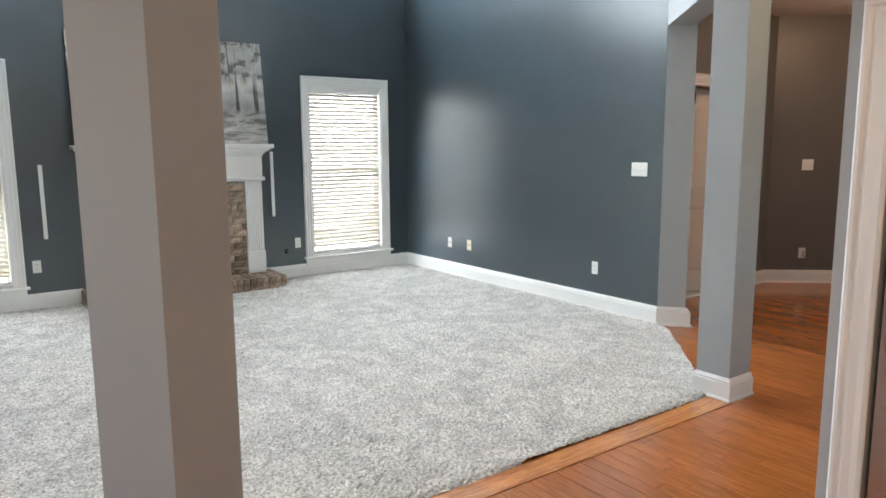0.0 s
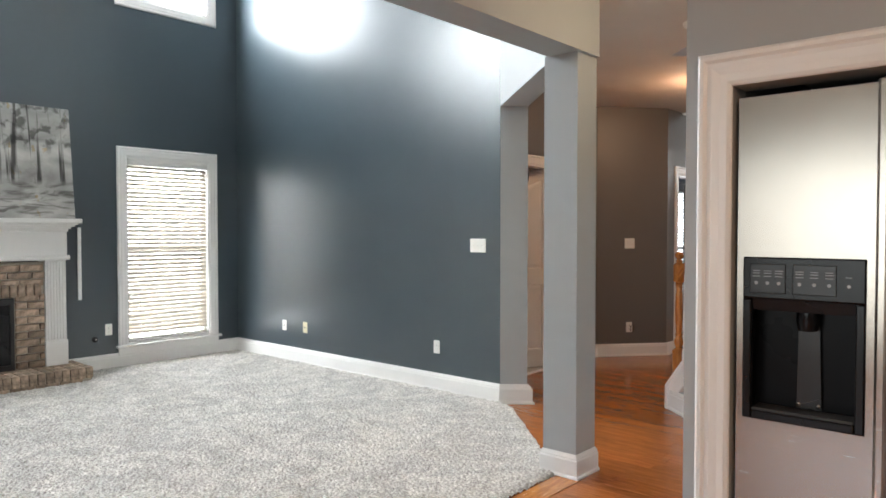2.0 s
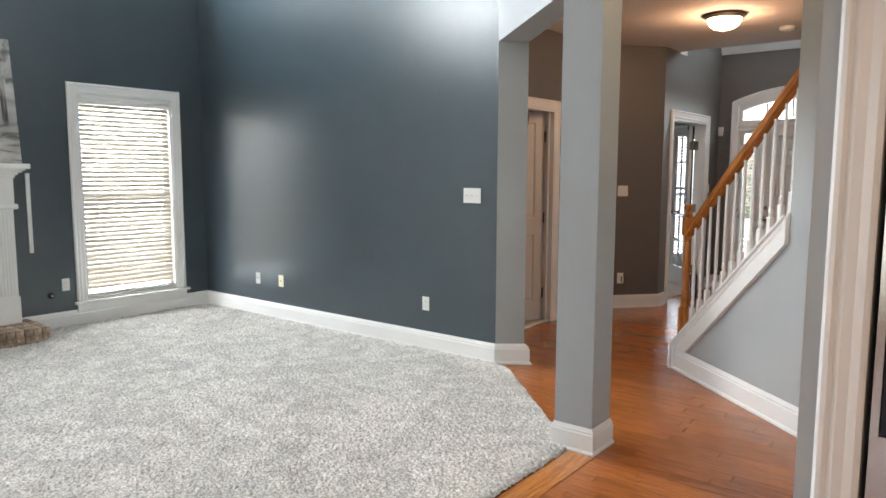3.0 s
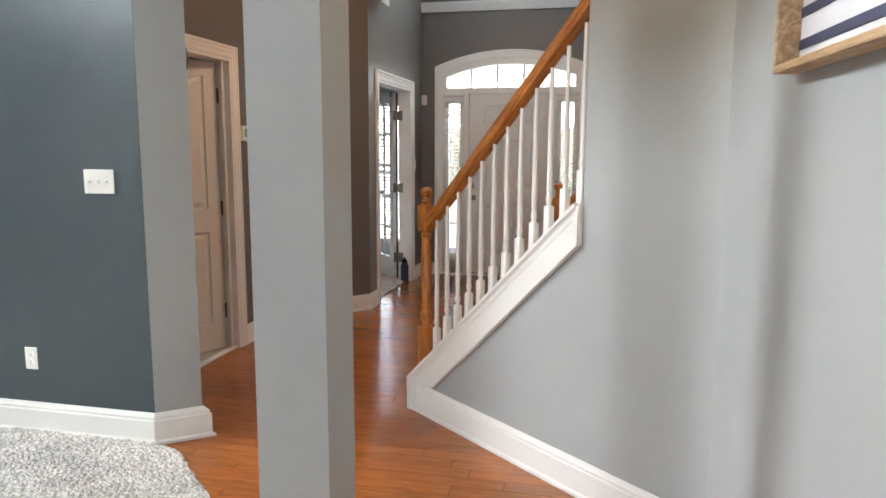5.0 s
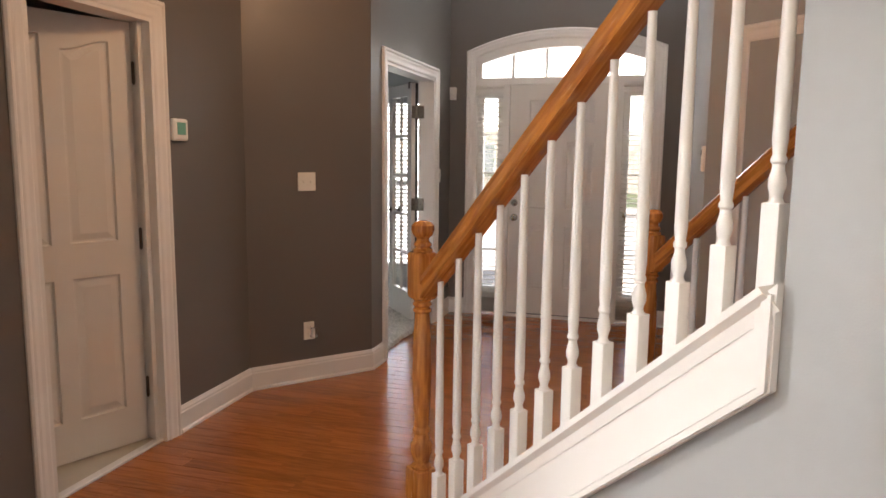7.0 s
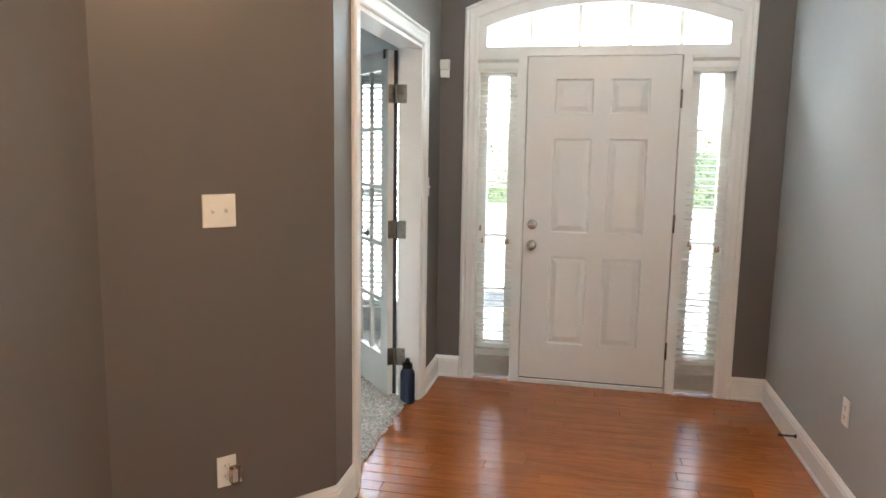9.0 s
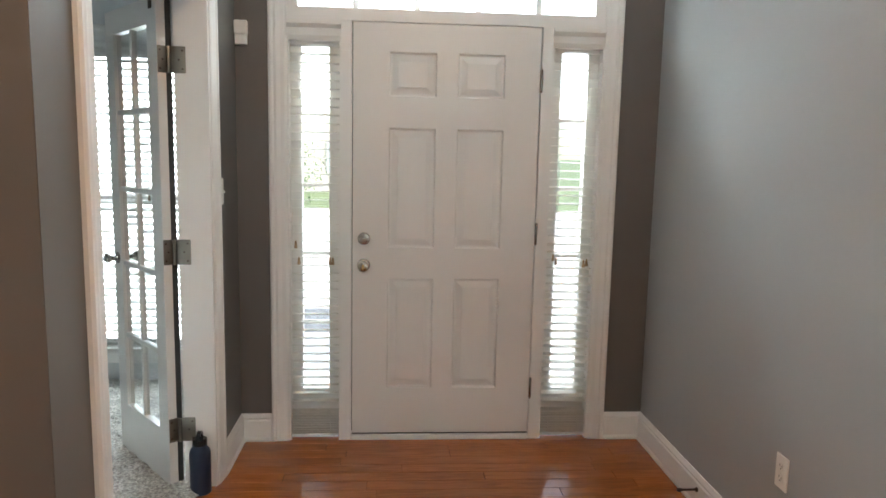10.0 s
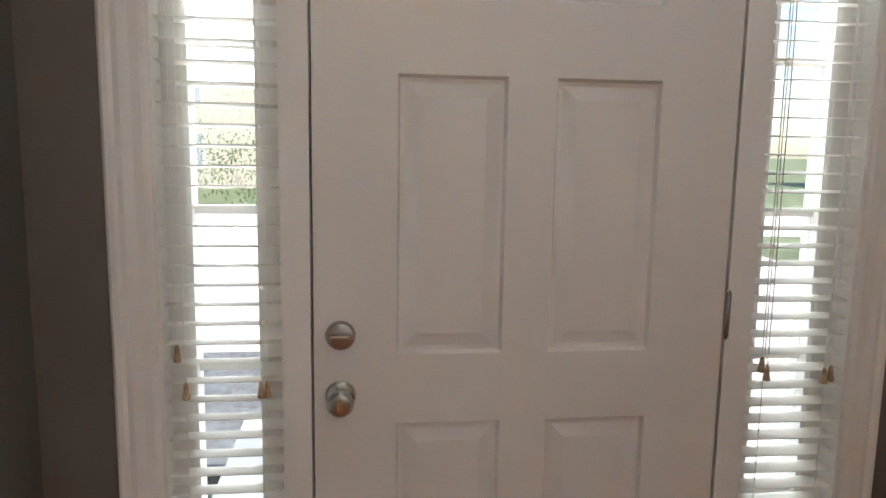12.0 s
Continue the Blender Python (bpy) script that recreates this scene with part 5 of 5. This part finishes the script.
for x in (-0.015, 0.015):
    part("chime_tube", boxes((x - 0.005, x + 0.005, -0.028, -0.018, -0.075, -0.0505), bevel=0.002), M_HINGE, ob, "short metal tube")
ob = thing("door_stop", "spring door stop on the baseboard", "door stop", pose(9.49, 2.005, 0.085, -90))
bm = bmesh.new()
lathe(bm, [(0.010, 0), (0.010, 0.006), (0.005, 0.010), (0.005, 0.065), (0.004, 0.066)], 12)
part("spring", bm, M_BRASSD, ob)
bm = bmesh.new()
lathe(bm, [(0.006, 0.0665), (0.008, 0.070), (0.008, 0.082), (0.006, 0.085)], 12)
part("rubber_tip", bm, M_SLOT, ob, "dark rubber tip")

# ---- ceiling fixtures ----
for x, y in ((7.15, 3.07), (4.15, 2.05), (0.3, -0.8)):
    ob = thing("ceiling_light", "lit flush ceiling light with bronze rim and frosted bowl", "ceiling light", pose(x, y, HALL_Z))
    bm = bmesh.new()
    lathe(bm, [(0.15, 0.0), (0.175, -0.006), (0.178, -0.014), (0.165, -0.024), (0.145, -0.034), (0.140, -0.038)], 40)
    part("rim", bm, M_BRASSD, ob, "bronze rim", smooth=True)
    bm = bmesh.new()
    lathe(bm, [(0.136, -0.0385), (0.132, -0.055), (0.118, -0.085), (0.085, -0.112), (0.040, -0.125), (0.010, -0.128)], 40)
    bowl = part("bowl", bm, M_FROST, ob, "glowing frosted glass bowl", smooth=True)
    bowl.visible_shadow = False
    bm = bmesh.new()
    lathe(bm, [(0.006, -0.1285), (0.009, -0.134), (0.005, -0.142)], 12)
    part("finial", bm, M_BRASSD, ob)
for x, y in ((5.33, 2.54), (8.0, 2.77)):
    ob = thing("smoke_detector", "round white smoke detector on the ceiling", "smoke detector", pose(x, y, HALL_Z))
    bm = bmesh.new()
    lathe(bm, [(0.065, 0), (0.068, -0.010), (0.062, -0.028), (0.040, -0.036), (0.012, -0.037)], 28)
    part("housing", bm, M_PLASTIC, ob, smooth=True)
    part("grille", boxes((-0.02, 0.03, -0.066, -0.058, -0.022, -0.016)), M_SLOT, ob)
ob = thing("wall_vent", "white return vent high on the foyer wall", "vent", pose(8.86, 4.02, 2.83))
part("frame", boxes((-0.11, 0.11, -0.010, 0.0, -0.07, 0.07), bevel=0.003), M_WHITE, ob)
for i in range(5):
    part("slat", boxes((-0.095, 0.095, -0.014, -0.0105, -0.052 + i * 0.024, -0.040 + i * 0.024)), M_WHITE, ob)

# ---- refrigerator ----
fr = thing("refrigerator", "stainless steel side-by-side refrigerator with black water dispenser", "refrigerator", pose(2.64, 0, 0))
part("cabinet", boxes((0.075, 0.74, 0.447, 1.350, 0.02, 1.73), bevel=0.006), M_BLACK, fr, "dark cabinet")


def fridge_door(y0, y1, hole=None):
    bm = bmesh.new()
    if hole:
        a, b, c, d = hole
        for s in ((0.0, 0.07, y0, a, 0.06, 1.754), (0.0, 0.07, b, y1, 0.06, 1.754), (0.0, 0.07, a, b, 0.06, c), (0.0, 0.07, a, b, d, 1.754)):
            box(bm, *s)
        bmesh.ops.remove_doubles(bm, verts=bm.verts, dist=0.0005)
    else:
        box(bm, 0.0, 0.07, y0, y1, 0.06, 1.754, bevel=0.006)
    return part("door", bm, M_STEEL, fr, "brushed steel door")


HOLE = (1.056, 1.336, 0.922, 1.342)
left_door = fridge_door(0.993, 1.352, HOLE)
right_door = fridge_door(0.447, 0.985)
disp = part("dispenser", boxes((-0.006, 0.010, HOLE[0], HOLE[1], 1.235, 1.342), bevel=0.004), M_BLACK, left_door, "black water and ice dispenser panel")
for s4 in ((HOLE[0], HOLE[0] + 0.022, 0.9225, 1.2345), (HOLE[1] - 0.022, HOLE[1], 0.9225, 1.2345), (HOLE[0] + 0.0225, HOLE[1] - 0.0225, 0.9225, 0.945)):
    part("bezel", boxes((-0.006, 0.010, *s4), bevel=0.004), M_BLACK, left_door, "black plastic bezel")
y0, y1 = HOLE[0] + 0.001, HOLE[1] - 0.001
for s6 in ((0.066, 0.074, y0, y1, 0.924, 1.34), (0.011, 0.0655, y0, y0 + 0.008, 0.924, 1.34), (0.011, 0.0655, y1 - 0.008, y1, 0.924, 1.34), (0.011, 0.0655, y0 + 0.0085, y1 - 0.0085, 0.924, 0.934)):
    part("recess_panel", boxes(s6), M_RECESS, left_door, "black dispenser recess lining")
# sloping hood over the recess, spout, and paddle with two bright studs
bm = bmesh.new()
prism(bm, [(0.000, 1.2345), (0.060, 1.2345), (0.060, 1.225), (0.006, 1.205)], HOLE[0] + 0.023, HOLE[1] - 0.023, axis="x")
for v in bm.verts:
    v.co = Vector((v.co.y, v.co.x, v.co.z))
part("hood", bm, M_BLACK, left_door, "black sloping hood")
bm = bmesh.new()
lathe(bm, [(0.026, 0.0), (0.027, -0.03), (0.022, -0.052), (0.008, -0.056)], 22, pose(0.036, 1.19, 1.21))
part("spout", bm, M_BLACK, left_door, "black water spout", smooth=True)
bm = bmesh.new()
prism(bm, [(1.160, 0.955), (1.218, 0.955), (1.214, 1.17), (1.166, 1.17)], 0.050, 0.058, axis="x")
paddle = part("paddle", bm, M_PADDLE, left_door, "glossy grey-black paddle")
for y in (1.166, 1.212):
    bm = bmesh.new()
    lathe(bm, [(0.005, 0), (0.005, 0.004), (0.002, 0.006)], 12, pose(0.050, y, 0.966, 0, -90))
    part("stud", bm, M_NICKEL, paddle, "small bright stud", smooth=True)
part("drip_tray", boxes((-0.002, 0.06, HOLE[0] + 0.024, HOLE[1] - 0.024, 0.9455, 0.952)), M_SLOT, left_door)
M_MARK = surface("pale_print", (0.36, 0.365, 0.375), rough=0.4, bump=0)
M_LCDG = surface("grey_display_film", (0.018, 0.019, 0.020), rough=0.30, vary=0.25, scale=30, grain=40, bump=0.1)
for a, b in ((1.232, 1.318), (1.118, 1.216)):
    film = part("display", boxes((-0.0075, -0.0055, a, b, 1.250, 1.325), bevel=0.002), M_LCDG, left_door, "grey control film")
    for i in range(3):
        y = b - 0.016 - i * (b - a - 0.032) / 2
        bm = bmesh.new()
        lathe(bm, [(0.0045, 0), (0.0045, 0.0008)], 12, pose(-0.0075, y, 1.276, 0, -90))
        for z in (1.292, 1.300, 1.306):
            box(bm, -0.0083, -0.0076, y - 0.009, y + 0.009, z, z + 0.0018)
        part("icon", bm, M_MARK, film, "small pale print")
bm = bmesh.new()
lathe(bm, [(0.004, 0), (0.004, 0.0008)], 12, pose(-0.006, 1.092, 1.276, 0, -90))
box(bm, -0.0068, -0.0061, 1.085, 1.099, 1.296, 1.298)
part("icon", bm, M_MARK, left_door, "small pale print")
for y, par in ((1.018, left_door), (0.960, right_door)):
    bm = bmesh.new()
    prism(bm, [(-0.050, y - 0.013), (-0.058, y - 0.006), (-0.058, y + 0.006), (-0.050, y + 0.013), (-0.036, y + 0.013), (-0.036, y - 0.013)], 0.30, 1.752)
    box(bm, -0.040, -0.0005, y - 0.011, y + 0.011, 0.30, 0.36)
    box(bm, -0.040, -0.0005, y - 0.011, y + 0.011, 1.70, 1.752)
    part("handle", bm, M_STEEL, par, "long steel bar handle")
part("kick_plate", boxes((0.03, 0.075, 0.447, 1.352, 0.0, 0.055)), M_BLACK, fr)

# ---- shadow-box picture on the hall wall ----
PW = pose(2.7255, 1.487, 0, 0, 0, math.degrees(math.atan2(0.133, 2.1505)))
pic = thing("picture_frame", "deep pale wooden frame holding a navy and white striped panel", "picture", PW @ pose(0.575, 0, 1.62))
bm = boxes((0, 0.92, 0.004, 0.062, 0, 0.018), (0, 0.92, 0.004, 0.062, 0.602, 0.62), (0, 0.018, 0.004, 0.062, 0.018, 0.602), (0.902, 0.92, 0.004, 0.062, 0.018, 0.602), bevel=0.002)
part("frame", bm, M_FRAMEW, pic)
M_PANEL = surface("pale_panel", (0.62, 0.64, 0.68), rough=0.7, vary=0.08, bump=0.05)
M_STRIPE = surface("navy_stripe", (0.03, 0.04, 0.09), rough=0.7, vary=0.1, bump=0.05)
part("panel", boxes((0.018, 0.902, 0.004, 0.012, 0.018, 0.602)), M_PANEL, pic, "off-white panel")
for i in range(8):
    part("stripe", boxes((0.0185, 0.9015, 0.0125, 0.0145, 0.05 + i * 0.07, 0.072 + i * 0.07)), M_STRIPE, pic, "navy stripe")

ob = thing("wall_clock", "round dark-rimmed wall clock in the hall", "clock", pose(5.4555, 4.115, 1.86, 0, 90, 0))
bm = bmesh.new()
lathe(bm, [(0.175, 0.0), (0.180, 0.02), (0.172, 0.034), (0.155, 0.036), (0.150, 0.022)], 48)
part("rim", bm, M_BLACKM, ob, "dark metal rim", smooth=True)
bm = bmesh.new()
lathe(bm, [(0.149, 0.0), (0.149, 0.0215)], 48)
part("face", bm, M_PLASTIC, ob, "pale clock face")

bot = thing("water_bottle", "navy insulated bottle with a loop lid standing on the floor", "bottle", pose(9.692, 4.075, 0))
bm = bmesh.new()
lathe(bm, [(0.040, 0.0), (0.043, 0.004), (0.043, 0.175), (0.040, 0.190), (0.030, 0.205), (0.027, 0.212)], 28)
part("body", bm, M_BOTTLE, bot, smooth=True)
bm = bmesh.new()
lathe(bm, [(0.030, 0.2125), (0.030, 0.236), (0.027, 0.240)], 24)
lid = part("lid", bm, M_BLACK, bot, "black lid", smooth=True)
bm = bmesh.new()
for i in range(12):
    a0, a1 = math.pi * i / 12, math.pi * (i + 1) / 12
    pts = [(r * math.cos(a), 0.238 + r * 1.15 * math.sin(a)) for r, a in ((0.028, a0), (0.028, a1), (0.019, a1), (0.019, a0))]
    prism(bm, pts, -0.008, 0.008, axis="y")
bmesh.ops.remove_doubles(bm, verts=bm.verts, dist=0.0002)
part("loop", bm, M_BLACK, lid)

# ---- outside ----
M_GRASS = surface("lawn", (0.10, 0.125, 0.06), rough=0.95, vary=0.4, scale=1.5, grain=60, bump=0.6)
M_CONC = surface("concrete", (0.55, 0.53, 0.50), rough=0.9, vary=0.15, scale=2, grain=90, bump=0.3)
M_MULCH = surface("wet_slate_chips", (0.105, 0.11, 0.118), rough=1.0, vary=0.5, scale=22, grain=90, bump=0.8)
M_HOUSE = surface("far_brick", (0.62, 0.54, 0.45), rough=0.9, vary=0.2, scale=6, grain=60, bump=0.4)
M_ROOF = surface("shingle", (0.12, 0.11, 0.10), rough=0.95, vary=0.25, scale=4, grain=40, bump=0.4)
M_LEAF = surface("shrub_leaf", (0.06, 0.12, 0.035), rough=0.6, vary=0.35, scale=9, grain=40, bump=0.1)
# pale colour stands in for glare washing out the distant panes
M_PALEPANE = surface("pale_washed_out_pane", (0.42, 0.44, 0.46), rough=0.15, vary=0.1, bump=0)
bm = boxes((-700, 700, -700, 700, -0.9, -0.45))
tagged(part("ground", bm, M_GRASS), "green lawn round the house", "ground", kind="structure")
bm = boxes((10.405, 12.6, 0.5, 4.0, -0.45, -0.06))
tagged(part("porch", bm, M_CONC), "pale concrete front porch", "porch", kind="structure")
bm = boxes((24, 31, -200, 200, -0.45, -0.43))
tagged(part("road", bm, M_CONC), "pale concrete street", "road", kind="structure")
bm = boxes((12.61, 23.9, -4.0, 2.95, -0.45, -0.42), (15.01, 23.9, 2.95, 9.0, -0.45, -0.42))
tagged(part("pavement", bm, M_CONC), "pale concrete forecourt", "pavement", kind="structure")
bm = boxes((12.61, 15.0, 2.96, 6.5, -0.45, -0.38))
tagged(part("mulch_bed", bm, M_MULCH), "dark grey stone-chip bed beside the porch", "planting bed", kind="stuff")


def house(x, y, w):
    ob = thing("house", "sunlit pale brick house across the street", "house", pose(x, y, -0.45))
    part("wall", boxes((0, 9, -w / 2, w / 2, 0, 6.0)), M_HOUSE, ob)
    bm = bmesh.new()
    prism(bm, [(-w / 2 - 0.5, 6.0), (w / 2 + 0.5, 6.0), (0, 9.6)], -0.5, 9.5, axis="x")
    part("roof", bm, M_ROOF, ob)
    for yy in (-w * 0.33, 0, w * 0.33):
        for zz in (1.0, 3.9):
            wi = part("window", boxes((-0.06, -0.005, yy - 0.62, yy + 0.62, zz - 0.08, zz + 1.58)), M_WHITE, ob)
            part("pane", boxes((-0.075, -0.062, yy - 0.52, yy - 0.02, zz, zz + 1.5), (-0.075, -0.062, yy + 0.02, yy + 0.52, zz, zz + 1.5)), M_PALEPANE, wi)
    return ob


house(42, 6, 15)
house(44, -36, 14)
house(44, 27, 14)


def shrub(x, y, z, r, seed):
    rnd = random.Random(seed)
    ob = thing("shrub", "leafy green shrub at the edge of the street", "shrub", pose(x, y, z))
    bm = bmesh.new()
    for i in range(5):
        a = i * 1.3
        run(bm, (0.02 * math.cos(a), 0.02 * math.sin(a), 0), (r * 0.6 * math.cos(a), r * 0.6 * math.sin(a), r * 1.1), [(0, 0), (0.012, 0), (0.006, 0.012)])
    part("stems", bm, M_MULCH, ob)
    bm = bmesh.new()
    for i in range(700):
        d = Vector((rnd.gauss(0, 1), rnd.gauss(0, 1), rnd.gauss(0, 1))).normalized() * r * rnd.uniform(0.55, 1.08)
        c = d + Vector((0, 0, r * 1.0))
        if c.z < 0.03:
            continue
        m = Matrix.Translation(c) @ Euler((rnd.uniform(0, 6), rnd.uniform(0, 6), rnd.uniform(0, 6))).to_matrix().to_4x4()
        s = rnd.uniform(0.035, 0.07)
        vs = [bm.verts.new(m @ Vector(q)) for q in ((-s, 0, 0), (0, s * 0.5, 0.006), (s, 0, 0), (0, -s * 0.5, 0.006))]
        bm.faces.new(vs)
    part("leaves", bm, M_LEAF, ob, recalc=False)
    return ob


for i, (x, y, r) in enumerate(((32.1, 6.9, 1.2), (32.6, 8.9, 1.4), (32.0, 11.2, 1.1), (32.3, -1.2, 1.2))):
    shrub(x, y, -0.43, r, i + 1)

# ---- floor boards, nearest stretch one by one ----
BOARD_W, BOARD_T = 0.0826, 0.012
VISIBLE = [(1.5, 1.2), (3.5, 1.5), (4.9, 1.6), (6.1, 3.0), (7.0, 2.2), (7.4, 1.98), (10.24, 1.98), (10.24, 4.05), (8.36, 4.05), (7.74, 4.58), (5.45, 4.58), (5.45, 3.9), (4.2, 2.7), (1.2, 2.8)]
floor = thing("floor_boards", "glossy golden oak strip floor through hall and foyer", "floor", kind="structure")
board_meshes = {}


def board_mesh(length):
    key = round(length, 1)
    if key not in board_meshes:
        bm = bmesh.new()
        box(bm, -BOARD_W / 2 + 0.0006, BOARD_W / 2 - 0.0006, -key / 2 + 0.0006, key / 2 - 0.0006, -BOARD_T, 0)
        top = [e for e in bm.edges if all(v.co.z > -0.001 for v in e.verts)]
        bmesh.ops.bevel(bm, geom=top, offset=0.0011, segments=1, affect="EDGES")
        bmesh.ops.recalc_face_normals(bm, faces=bm.faces)
        me = bpy.data.meshes.new("board")
        bm.to_mesh(me)
        bm.free()
        me.materials.append(M_FLOOR)
        board_meshes[key] = me
    return board_meshes[key], key


far_v, far_f = [], []
rb = random.Random(8)
count = 0
x = -3.4
while x < 10.24:
    y = -2.5 - rb.uniform(0, 1)
    while y < 4.6:
        ln = rb.choice((0.5, 0.6, 0.7, 0.8, 0.9, 1.0, 1.2))
        yc = y + ln / 2
        seen = any(inside((x, y + ln * f), VISIBLE) for f in (0.0, 0.5, 1.0))
        lo = -2.45 if x < 2.7 else min(1.95, -0.3 + max(0.0, 0.97 * (x - 6.1)))
        near = seen and x > 3.4 and y >= lo
        if near and count < 300:
            me, key = board_mesh(ln)
            shared("board", me, floor, pose(x, yc, rb.uniform(-0.0004, 0.0004)))
            count += 1
        elif y + ln > lo + 0.05:
            b = len(far_v)
            ya, yb = max(y, lo) + 0.0007, y + ln - 0.0007
            h = BOARD_W / 2 - 0.0007
            g = 0.0013
            zt = rb.uniform(-0.0004, 0.0004)
            for dz, ins in ((-BOARD_T, 0), (zt - g, 0), (zt, g)):
                far_v += [(x - h + ins, ya + ins, dz), (x + h - ins, ya + ins, dz), (x + h - ins, yb - ins, dz), (x - h + ins, yb - ins, dz)]
            far_f.append((b + 8, b + 9, b + 10, b + 11))
            for r in (0, 4):
                for i in range(4):
                    far_f.append((b + r + i, b + r + (i + 1) % 4, b + r + 4 + (i + 1) % 4, b + r + 4 + i))
        y += ln
    x += BOARD_W
me = bpy.data.meshes.new("boards_far")
me.from_pydata(far_v, [], far_f)
me.materials.append(M_FLOORJ)
ob = new("boards_far", me)
ob.parent = floor
tagged(ob, kind="stuff")
bm = bmesh.new()
prism(bm, [(0.9, 2.705), (4.20, 2.712), (4.20, 2.855), (0.9, 2.850)], 0.0, 0.004)
tagged(part("trim_carpet_edge", bm, M_OAKRAIL), "flat oak border strip along the carpet", "floor strip", kind="structure")
